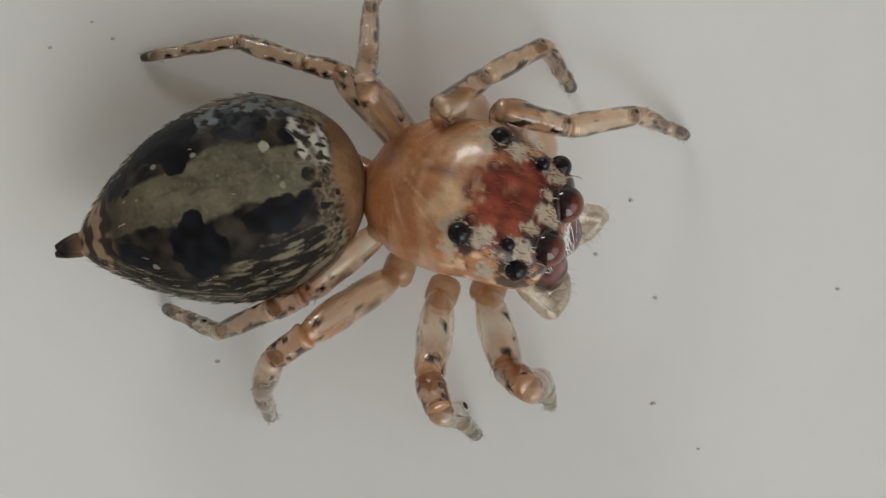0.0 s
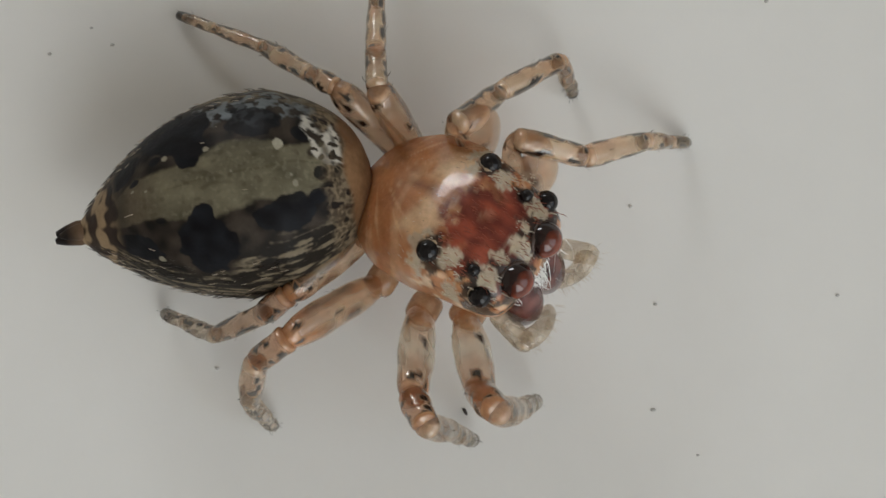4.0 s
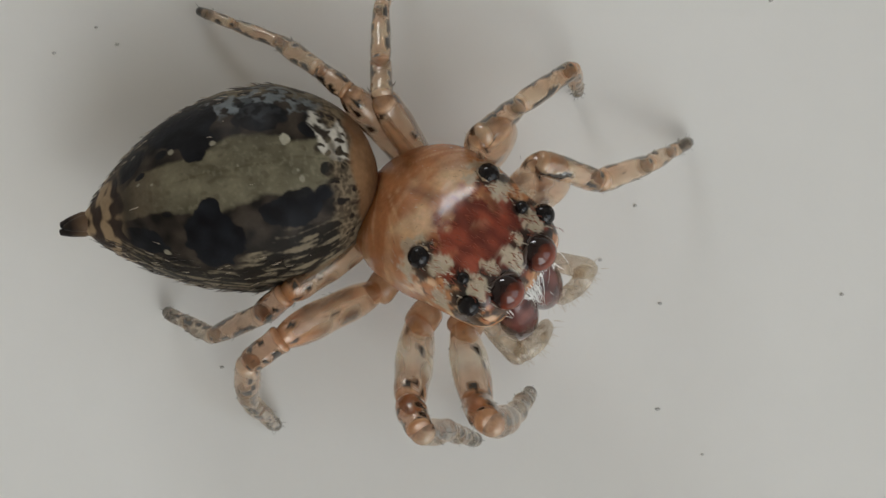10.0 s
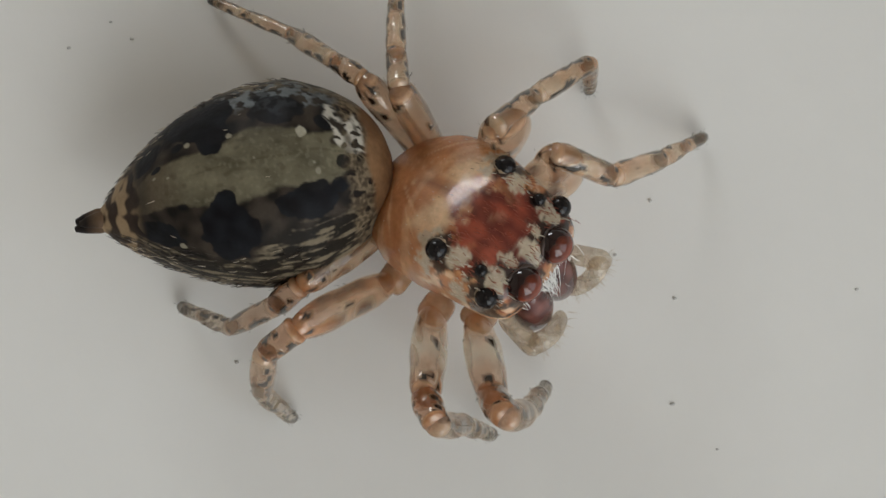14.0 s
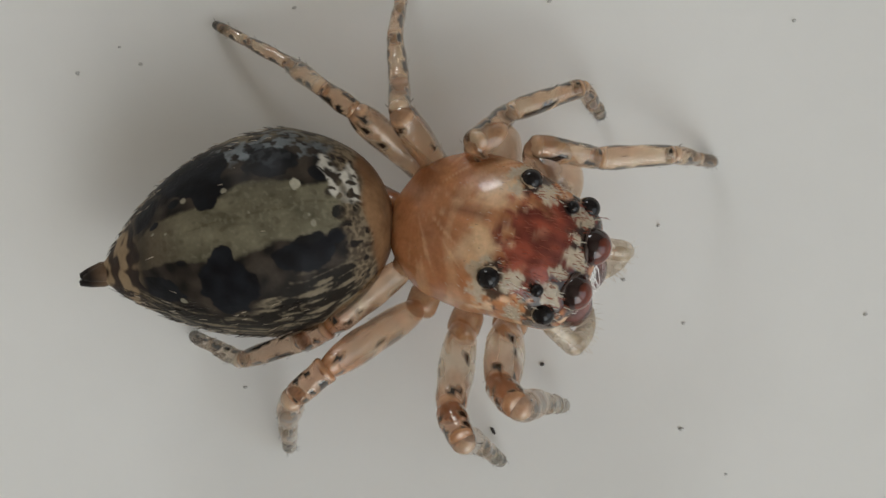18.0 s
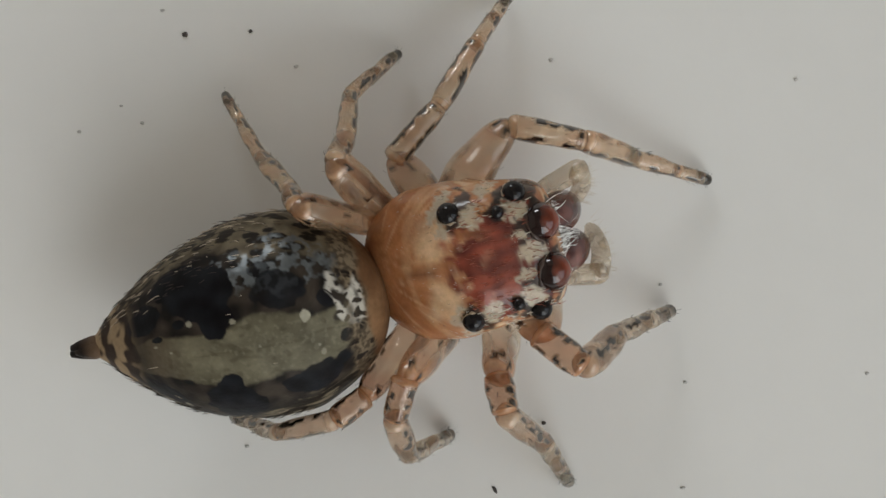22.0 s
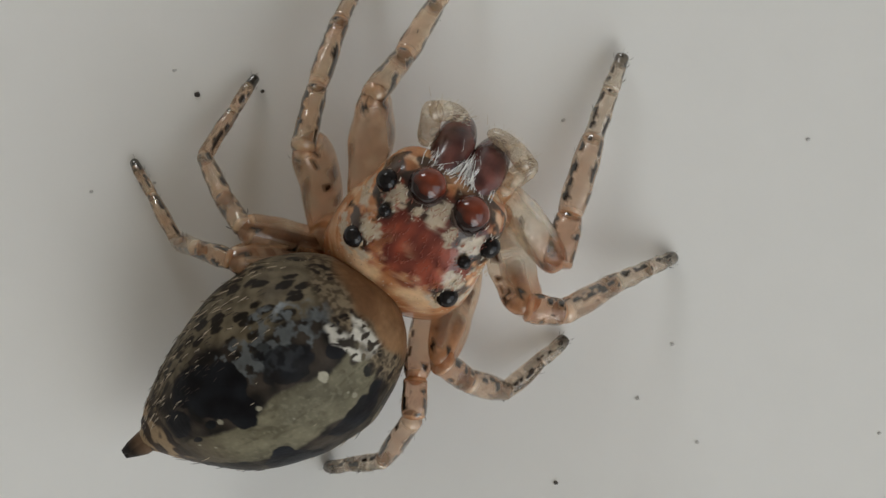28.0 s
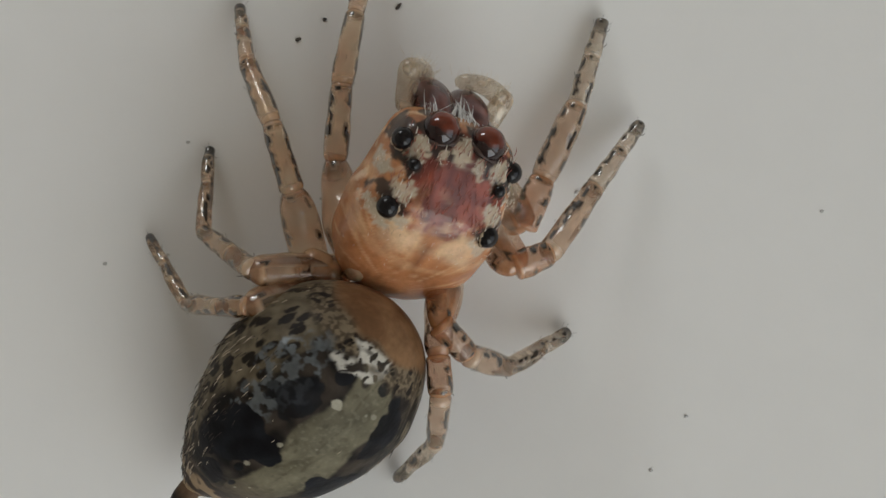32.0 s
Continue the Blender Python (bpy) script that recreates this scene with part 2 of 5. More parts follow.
def wall(name, axis, side, opening):
    """A wall 0.1 m thick with one window opening (u0, u1, z0, z1), or none."""
    a, b = (side * 1.5, side * 1.6) if side > 0 else (side * 1.6, side * 1.5)
    ext = 1.6 if axis == "y" else 1.5
    if opening:
        u0, u1, z0, z1 = opening
        spans = [(-ext, u0, 0, 2.5), (u1, ext, 0, 2.5), (u0, u1, 0, z0), (u0, u1, z1, 2.5)]
    else:
        spans = [(-ext, ext, 0, 2.5)]
    boxes = []
    for u0_, u1_, z0_, z1_ in spans:
        if axis == "y":
            boxes.append(((u0_, a, z0_), (u1_, b, z1_)))
        else:
            boxes.append(((a, u0_, z0_), (b, u1_, z1_)))
    return tagged(box_mesh(name, boxes, M_WALL), "plain warm beige wall added out of view", "wall", kind="structure")


wall("wall_south", "y", -1, (0.15, 1.45, 0.30, 2.38))
wall("wall_north", "y", 1, (-0.89, -0.21, 0.39, 0.73))
wall("wall_east", "x", 1, (-1.27, 0.03, 0.30, 2.38))
wall("wall_west", "x", -1, None)
tagged(box_mesh("ceiling", [((-1.6, -1.6, 2.5), (1.6, 1.6, 2.6))], M_WALL), "plain warm beige ceiling added out of view", "ceiling", kind="structure")


def window(name, axis, at, u0, u1, z0, z1):
    w = 0.04
    spans = [(u0, u0 + w, z0, z1), (u1 - w, u1, z0, z1), (u0 + w, u1 - w, z0, z0 + w), (u0 + w, u1 - w, z1 - w, z1)]
    if axis == "y":
        boxes = [((a, at - 0.02, c), (b, at + 0.02, d)) for a, b, c, d in spans]
    else:
        boxes = [((at - 0.02, a, c), (at + 0.02, b, d)) for a, b, c, d in spans]
    return tagged(box_mesh(name, boxes, M_FRAME), "white frame round an added, unseen window", "window", kind="structure")


window("window_1", "y", -1.55, 0.152, 1.448, 0.302, 2.378)
window("window_2", "y", 1.55, -0.888, -0.212, 0.392, 0.728)
# frame for the added east source
window("window_3", "x", 1.55, -1.268, 0.028, 0.302, 2.378)


# ---- the spider ----
spider = tagged(new("spider"), "amber jumping spider with dark patterned abdomen on a white surface", "spider")
spider.empty_display_size = 0.001

AMBER, DEEP, RED = (0.54, 0.252, 0.115), (0.40, 0.160, 0.067), (0.13, 0.027, 0.018)
CREAM, SOOT = (0.53, 0.44, 0.33), (0.03, 0.022, 0.018)
FLATNESS = 2.9             # how boxy the carapace is across
SHELL = [(-1.14, 0.10, 0.10, -0.12), (-1.05, 0.40, 0.22, -0.25), (-0.8, 0.66, 0.42, -0.36), (-0.45, 0.81, 0.60, -0.42),
         (-0.05, 0.83, 0.73, -0.45), (0.25, 0.78, 0.76, -0.45), (0.55, 0.74, 0.66, -0.44), (0.8, 0.70, 0.52, -0.40),
         (0.97, 0.62, 0.40, -0.28), (1.06, 0.45, 0.27, -0.12), (1.10, 0.22, 0.15, -0.02)]
EYES = {"rear_eye": (0.195, 0.574, 0.640, 0.122), "front_side_eye": (0.826, 0.625, 0.310, 0.122),
        "main_eye": (1.015, 0.266, 0.247, 0.205), "small_eye": (0.70, 0.490, 0.565, 0.07)}


PALE_PATCHES = ((0.43, 0.52, 0.12), (0.83, 0.47, 0.12), (0.94, 0.0, 0.13), (0.52, 0.73, 0.09), (0.83, 0.20, 0.08), (0.04, 0.56, 0.10), (0.12, 0.70, 0.09), (0.10, 0.42, 0.08))


def shell_tint(co):
    x, y, z = co
    c = mix(AMBER, DEEP, 0.45 + 0.8 * fuzz(co, 2.2, 3) + 0.25 * fuzz(co, 9, 5))
    c = mix(c, (0.40, 0.165, 0.070), 0.7 * step(0.50, 0.85, math.hypot(max(0, -x - 0.1) / 1.05, y / 0.85) + 0.12 * fuzz(co, 5, 9)) * (x < 0.25))
    c = mix(c, (0.22, 0.095, 0.042), step(0.18, 0.42, fuzz((x * 0.5, y, z), 10, 14)) * 0.3)
    # pale arches across the thorax
    arch = math.hypot(x - 0.25, y * 0.75) + 0.05 * fuzz(co, 4, 17)
    c = mix(c, (0.62, 0.37, 0.20), 0.55 * step(0.25, 0.9, math.sin(arch * 21)) * step(0.2, 0.35, arch) * step(0.85, 0.6, arch) * (x < 0.25))
    c = mix(c, (0.84, 0.62, 0.42), step(0.10, 0.35, fuzz(co, 6, 41)) * step(-0.1, 0.15, x) * 0.7)
    # cream skin behind the rear eyes, with the gloss highlight there painted in
    c = mix(c, (0.72, 0.50, 0.31), 0.8 * step(0.34, 0.12, math.hypot((x + 0.05) * 1.2, abs(y) - 0.36) + 0.10 * fuzz(co, 6, 8)))
    rim = 0.16 * fuzz(co, 5, 1) + 0.10 * fuzz(co, 13, 4)
    field = step(0.10 + rim, 0.26 + rim, x) * step(0.60 + rim, 0.50 + rim, abs(y)) * step(0.15, 0.3, z)
    field *= 1 - 0.75 * step(0.12, 0.34, fuzz(co, 8, 31)) * step(0.65, 0.25, x)
    red = mix(RED, (0.32, 0.072, 0.04), 0.5 + 1.5 * fuzz((x * 0.6, y, z), 8, 5) - 0.45 * step(0.5, 0.9, x))
    c = mix(c, red, field)
    # combed streaks of paler and browner cuticle
    ray = math.atan2(y, x + 0.9) if x < 0.2 else y * 1.2
    streak = fuzz((x * 1.2, ray * 6, z), 2.2, 19) + 0.5 * fuzz((x * 2.5, ray * 11, z), 2.0, 27)
    c = mix(c, (0.30, 0.125, 0.05), step(0.10, 0.5, streak) * 0.25 * (1 - field))
    c = mix(c, (0.80, 0.53, 0.30), step(-0.15, -0.5, streak) * 0.35 * (1 - field) * step(-0.9, -0.5, x))
    c = mix(c, (0.09, 0.02, 0.014), step(0.05, 0.5, streak) * 0.6 * field)
    # dark skin round the eyes, pale scales between them
    for px, py, r in ((0.255, 0.575, 0.18), (0.83, 0.62, 0.20), (1.04, 0.27, 0.27), (0.70, 0.49, 0.13)):
        d = math.hypot(x - px, abs(y) - py) + 0.11 * fuzz(co, 7, 6) + 0.05 * fuzz(co, 17, 6)
        c = mix(c, SOOT, step(r, r * 0.8, d) * 0.9 * (z > -0.05))
    for px, py, r in PALE_PATCHES:
        d = math.hypot(x - px, abs(y) - py) + 0.09 * fuzz(co, 9, 2) + 0.05 * fuzz(co, 21, 2)
        if z > 0.1:
            c = mix(c, mix(CREAM, (0.50, 0.42, 0.31), 0.5 + fuzz(co, 22, 4)), step(r * 1.1, r * 0.75, d) * 0.95)
    # fine radial furrows of the thorax
    if x < 0.1:
        ang = math.atan2(y, x + 0.2)
        c = mix(c, DEEP, 0.35 * max(0, math.sin(ang * 9 + 3 * fuzz(co, 3))) * 0.6 * step(0.2, 0.5, math.hypot(x + 0.2, y)))
        c = mix(c, (0.14, 0.055, 0.03), step(0.05, 0.02, abs(y)) * step(-0.5, -0.35, x) * step(0.0, -0.1, x) * 0.6)
    return c


def build_head():
    rings = []
    steps = 120
    for i in range(steps + 1):
        x = -1.14 + 2.24 * (0.5 - 0.5 * math.cos(math.pi * i / steps))
        hw, top, bot = spline(SHELL, x)
        rings.append(oval(x, hw, top, bot, 168, FLATNESS))
    bm = loft(rings)
    tint(bm, shell_tint)
    head = part("cephalothorax", bm, M_SHELL, spider, "amber carapace with a red-brown eye field")
    for kind, (x, y, z, r) in EYES.items():
        for s in (1, -1):
            big = kind == "main_eye"
            bm = ball((0, 0, 0), r, r, r, 32, 20)
            if big:
                # dark red lens, its front painted redder for light passing through
                tint(bm, lambda c: mix((0.014, 0.005, 0.005), (0.20, 0.040, 0.018), 1.5 * (c[0] - 0.1 * c[2]) / 0.19 - 0.45 + 0.6 * fuzz(c, 9)))
            eye = part("eye", bm, M_EYE_RED if big else M_EYE_DARK, head, "large dark red front eye" if big else "glossy black eye")
            eye.location = Vector((x, s * y, z)) * MM
            if kind != "small_eye":
                # pale rim that the lens sits in
                n = Vector((0.9, s * 0.25, 0.2)) if big else Vector((0.25 if kind == "rear_eye" else 0.75, s * 0.7, 0.65))
                n.normalize()
                q = n.to_track_quat("Z", "Y").to_matrix()
                ringpts = [q @ Vector((math.cos(a), math.sin(a), -0.12)) * (r * 0.99) for a in (2 * math.pi * k / 24 for k in range(24))]
                bm = bmesh.new()
                verts = []
                for k, p in enumerate(ringpts):
                    out = (p - n * p.dot(n)).normalized()
                    tr = r * ((0.09 if big else 0.10) + 0.05 * math.sin(5 * k) + 0.04 * math.sin(3.1 * k + x * 9))
                    verts.append([bm.verts.new(p + (out * math.cos(b) + n * math.sin(b)) * tr) for b in (2 * math.pi * j / 8 for j in range(8))])
                for k in range(24):
                    for j in range(8):
                        bm.faces.new((verts[k][j], verts[(k + 1) % 24][j], verts[(k + 1) % 24][(j + 1) % 8], verts[k][(j + 1) % 8]))
                bmesh.ops.recalc_face_normals(bm, faces=bm.faces)
                rim = part("eye_rim", bm, M_RIM_DARK if big else M_RING, head, "dark skin rim round an eye" if big else "cream rim round an eye")
                rim.location = eye.location
    for s in (1, -1):
        pts, rad = [], []
        for k in range(41):
            f = k / 40
            pts.append((0.98 - 0.10 * f + 0.05 * math.sin(math.pi * f), s * (0.205 + 0.012 * f), 0.02 - 0.95 * f))
            rad.append(0.218 * math.sin(math.pi * (0.06 + 0.88 * f)) ** 0.42)
        bm = tube(pts, rad, 36)
        tint(bm, lambda c: mix((0.05, 0.012, 0.012), (0.16, 0.055, 0.045), 0.4 + 1.2 * fuzz(c, 6, 7)))
        part("chelicera", bm, M_FANG, head, "glossy maroon jaw")
    bm = ball((-0.12, 0, -0.52), 0.62, 0.46, 0.34, 32, 20)
    tint(bm, lambda c: mix((0.34, 0.16, 0.075), (0.48, 0.26, 0.13), 0.5 + fuzz(c, 4, 3)))
    part("sternum", bm, M_SHELL, head, "amber breast plate under the carapace")
    rng = random.Random(4)
    strands = []
    for _ in range(170):
        # white brush between the eyes and over the jaws
        y = rng.uniform(-0.40, 0.40)
        root = Vector((1.08 - 0.25 * y * y, y, rng.uniform(-0.16, 0.12)))
        tip = root + Vector((rng.uniform(0.0, 0.05), -y * rng.uniform(0.0, 0.7), -rng.uniform(0.12, 0.34)))
        strands.append((root, tip, rng.uniform(0.003, 0.006), (0.03, 0, 0.02)))
    for _ in range(22):
        # long pale hairs combed from the face over the jaws
        y = rng.uniform(-0.30, 0.42)
        root = Vector((1.02, y, rng.uniform(0.0, 0.16)))
        tip = root + Vector((rng.uniform(0.10, 0.22), rng.uniform(-0.25, 0.2) - 0.3 * y, -rng.uniform(0.20, 0.50)))
        strands.append((root, tip, rng.uniform(0.003, 0.009), (0.03, rng.uniform(-0.06, 0.06), 0.04)))
    hair_part("face_hair", strands, M_HAIR_WHITE, head, "white hair brush under the eyes")
    strands = []
    for _ in range(420):
        x, y = rng.uniform(0.1, 1.0), rng.uniform(-0.66, 0.66)
        hw, top, bot = spline(SHELL, x)
        f = min(0.98, abs(y) / hw)
        z = (top + bot) / 2 + (top - bot) / 2 * (1 - f ** FLATNESS) ** (1 / FLATNESS)
        root = Vector((x, y, z - 0.01))
        strands.append((root, root + Vector((rng.uniform(0.05, 0.11), rng.uniform(-0.03, 0.03), rng.uniform(-0.01, 0.02))), 0.005, (0, 0, 0.006)))
    tufts = []
    for px, py, r in PALE_PATCHES:
        for s in ((1, -1) if py else (1,)):
            for _ in range(26):
                a, q = rng.uniform(0, 6.283), r * math.sqrt(rng.random()) * 0.9
                x, y = px + q * math.cos(a), s * py + q * math.sin(a)
                hw, top, bot = spline(SHELL, x)
                f = min(0.97, abs(y) / hw)
                z = (top + bot) / 2 + (top - bot) / 2 * (1 - f ** FLATNESS) ** (1 / FLATNESS)
                root = Vector((x, y, z - 0.01))
                tufts.append((root, root + Vector((rng.uniform(0.015, 0.045), rng.uniform(-0.02, 0.02), rng.uniform(-0.006, 0.004))), 0.006, (0, 0, 0.002)))
    fine = []
    for _ in range(260):
        x, y = rng.uniform(-1.0, 0.25), rng.uniform(-0.8, 0.8)
        hw, top, bot = spline(SHELL, x)
        if abs(y) > hw * 0.96:
            continue
        z = (top + bot) / 2 + (top - bot) / 2 * (1 - (abs(y) / hw) ** FLATNESS) ** (1 / FLATNESS)
        root = Vector((x, y, z - 0.004))
        fine.append((root, root + Vector((rng.uniform(0.03, 0.08), rng.uniform(-0.03, 0.03), rng.uniform(0.0, 0.02))), 0.0022, (0, 0, 0.005)))
    hair_part("thorax_hair", fine[:140], M_HAIR_PALE, head, "sparse cream hairs on the carapace")
    hair_part("thorax_bristles", fine[140:], M_HAIR_DARK, head, "sparse dark bristles on the carapace")
    hair_part("eye_tuft_hair", tufts, M_SCALE_CREAM, head, "cream scale tufts between the eyes")
    hair_part("crown_hair", strands[:300], material("red_brown_scale_hair", 0.4, colour=(0.30, 0.075, 0.04), noise_scale=3000, noise_amount=0.3), head, "red-brown flattened scale hairs")
    hair_part("pale_crown_hair", [(a, b, 0.008, c) for a, b, r, c in strands[300:] if abs(a[1]) > 0.4 or a[0] > 0.85], M_HAIR_PALE, head, "cream scale hairs beside the eyes")
    return head


ABDOMEN = [(-1.7, 0.069), (-1.6, 0.159), (-1.4, 0.357), (-1.1, 0.595), (-0.7, 0.843), (-0.3, 1.002), (0.1, 1.091),
           (0.5, 1.098), (0.9, 0.957), (1.2, 0.753), (1.4, 0.522), (1.5, 0.302), (1.545, 0.092)]
OLIVE, BLACK, SHEEN_BLUE = (0.106, 0.095, 0.062), (0.006, 0.0055, 0.0065), (0.18, 0.20, 0.21)


def blob(x, y, cx, cy, rx, ry, wob):
    return math.hypot((x - cx) / rx, (y - cy) / ry) + wob


BLOTCHES = ((-0.40, 0.70, 0.40, 0.27, 1.0), (-0.27, 0.42, 0.19, 0.20, 1.0), (-0.68, 0.98, 0.28, 0.20, 1.0), (-1.05, 0.70, 0.22, 0.25, 1.0),
            (0.40, 0.56, 0.31, 0.18, 0.85), (0.25, 0.78, 0.14, 0.08, 0.6), (0.90, 0.38, 0.11, 0.09, 0.9), (-0.66, 0.46, 0.07, 0.06, 1.0), (-0.92, 0.33, 0.06, 0.05, 1.0),
            (-0.28, -0.62, 0.31, 0.32, 1.0), (-0.25, -0.34, 0.12, 0.16, 1.0), (0.60, -0.45, 0.33, 0.19, 0.97), (-1.0, -0.72, 0.25, 0.22, 1.0),
            (1.02, -0.10, 0.08, 0.10, 0.9), (0.95, -0.36, 0.10, 0.09, 0.9), (-0.70, -0.30, 0.05, 0.04, 0.8))
DOTS = ((0.645, 0.25, 0.055), (0.74, -0.17, 0.03), (0.72, -0.08, 0.02), (-0.55, 0.43, 0.035), (-0.10, 0.35, 0.03), (0.12, 0.06, 0.014),
        (-0.80, 0.12, 0.016), (-0.77, -0.82, 0.035), (-0.95, 0.22, 0.025))


def abdomen_tint(co):
    x, y, z = co
    lat = math.atan2(y, z + 0.02) * 0.95      # unrolled distance from the middle of the back, left positive
    w = 0.30 * fuzz(co, 3.2, 2) + 0.20 * fuzz(co, 9, 6) + 0.08 * fuzz(co, 21, 7)
    # ground colour between the marks
    c = mix((0.012, 0.010, 0.009), (0.048, 0.038, 0.029), 0.45 + 1.3 * fuzz(co, 6, 1))
    # flanks: tan with dark dashes along the body
    dash = 1.1 * fuzz((x * 1.7, lat * 9, 0.2), 2.0, 11) + 0.5 * fuzz((x * 3.8, lat * 20, 0), 1.7, 4) + 0.25 * fuzz(co, 26, 5)
    flank = mix((0.016, 0.013, 0.010), (0.21, 0.17, 0.115) if lat > 0 else (0.175, 0.143, 0.097), step(-0.05, 0.45, dash + (0.12 if lat > 0 else -0.03)))
    if lat > 0:
        # oblique rows of dark drops on the far flank
        drop = noise.voronoi(Vector((x * 4.8 + lat * 3.2, lat * 9.0 + 0.3 * fuzz(co, 3), 0.7)))[0][0] + 0.12 * fuzz(co, 20, 6)
        flank = mix(mix((0.17, 0.14, 0.092), (0.10, 0.08, 0.052), 0.5 + 1.2 * fuzz(co, 9, 44)), (0.017, 0.013, 0.010), step(0.50, 0.36, drop))
    edge = (0.66 if x > 0.15 else 0.66 + 0.28 * step(0.15, -0.1, x)) if lat < 0 else 0.86 + 0.30 * step(0.3, -0.3, x)
    c = mix(c, flank, step(edge - 0.06, edge + 0.12, abs(lat) + 0.25 * w))
    # olive band along the back
    band = 0.31 - 0.09 * step(0.6, 1.0, x) + 0.05 * math.sin(x * 6.0 + (0.8 if lat > 0 else 3.0))
    olive = mix(OLIVE, (0.168, 0.150, 0.10), 0.5 + 1.2 * fuzz(co, 4, 9))
    olive = mix(olive, (0.085, 0.075, 0.045), step(0.022, 0.0, abs(lat - 0.03 - 0.05 * fuzz(co, 2.5))) * 0.55 * step(-0.7, -0.4, x))
    olive = mix(olive, (0.20, 0.18, 0.125), 0.5 * step(0.15, 0.5, fuzz(co, 19, 52) + 0.5 * fuzz(co, 40, 1)))
    olive = mix(olive, (0.06, 0.052, 0.032), 0.45 * step(0.15, 0.5, fuzz((x * 0.6, y, z), 15, 63)))
    olive = mix(olive, (0.10, 0.075, 0.05), step(-0.55, -1.0, x) * 0.7)
    c = mix(c, olive, step(band + 0.04, band - 0.02, abs(lat) + 0.12 * w) * step(-1.25, -0.95, x))
    # glossy scales on the left shoulder, the sky's blue-grey sheen painted into their colour
    shine = 0.0
    d = blob(x, lat, 0.40, 0.80, 0.66, 0.30, 1.1 * w)
    f = step(1.05, 0.75, d) * step(-0.15, 0.25, fuzz(co, 11, 3) + 0.4 * fuzz(co, 27, 3) + 0.05)
    c = mix(c, SHEEN_BLUE, f * 0.85)
    shine = f
    for cx, cy, rx, ry, k in BLOTCHES:
        c = mix(c, mix(BLACK, (0.013, 0.014, 0.017), 0.5 + fuzz(co, 6)), step(1.04, 0.94, blob(x, lat, cx, cy, rx, ry, 0.85 * w)) * k)
    shine *= step(0.02, 0.08, c[2])
    # brown, banded tail end
    if x < -1.0:
        c = mix(c, mix((0.04, 0.025, 0.018), (0.33, 0.235, 0.14), step(-0.15, 0.2, fuzz(co, 8, 13) + 0.35 * math.sin(x * 26))), step(-1.12, -1.34, x) * 0.95)
    # white lace at the front edge, brown cap before it
    lace = step(0.92, 0.98, x + 0.08 * fuzz(co, 7, 3)) * step(1.29, 1.23, x) * step(0.30, 0.18, abs(lat - 0.36) + 0.25 * fuzz(co, 5, 8))
    freckle = fuzz(co, 17, 21) + 0.5 * fuzz(co, 34, 2)
    near_cell = noise.voronoi(Vector((x * 10.5 + fuzz(co, 6), lat * 10.5 + fuzz(co, 6, 5), 0.3)))[0]
    web = step(0.34, 0.20, near_cell[1] - near_cell[0] + 0.25 * fuzz(co, 15, 12)) * step(-0.25, 0.05, fuzz(co, 8, 33) + 0.1)
    dot = noise.voronoi(Vector((x * 9.0 + fuzz(co, 5), lat * 9.0 + fuzz(co, 5, 2), 0.9)))[0][0] + 0.15 * fuzz(co, 22, 6)
    front = mix(mix((0.075, 0.055, 0.036), (0.20, 0.155, 0.10), step(-0.3, 0.35, freckle)), (0.016, 0.012, 0.010), step(0.40, 0.28, dot))
    c = mix(c, front, step(0.98, 1.1, x + 0.1 * fuzz(co, 4, 8)) * step(1.40, 1.30, x) * 0.9)
    c = mix(c, mix((0.035, 0.028, 0.022), (0.56, 0.53, 0.46), web), lace * 0.95)
    cap = step(1.24, 1.33, x + 0.05 * fuzz(co, 5))
    c = mix(c, mix((0.15, 0.078, 0.038), (0.24, 0.135, 0.068), 0.5 + fuzz(co, 4) + 0.4 * fuzz(co, 14, 3)), cap)
    for cx, cy, r in DOTS:
        c = mix(c, (0.40, 0.375, 0.29) if r > 0.05 else (0.26, 0.24, 0.18), step(1.15, 0.85, blob(x, lat, cx, cy, r, r, 0.5 * fuzz(co, 18))))
    return (*c, shine)


ABDOMEN_TURNS = [-0.5 + (math.pi + 1.0) * k / 300 for k in range(301)] + [math.pi + 0.5 + (math.pi - 1.0) * k / 40 for k in range(1, 40)]


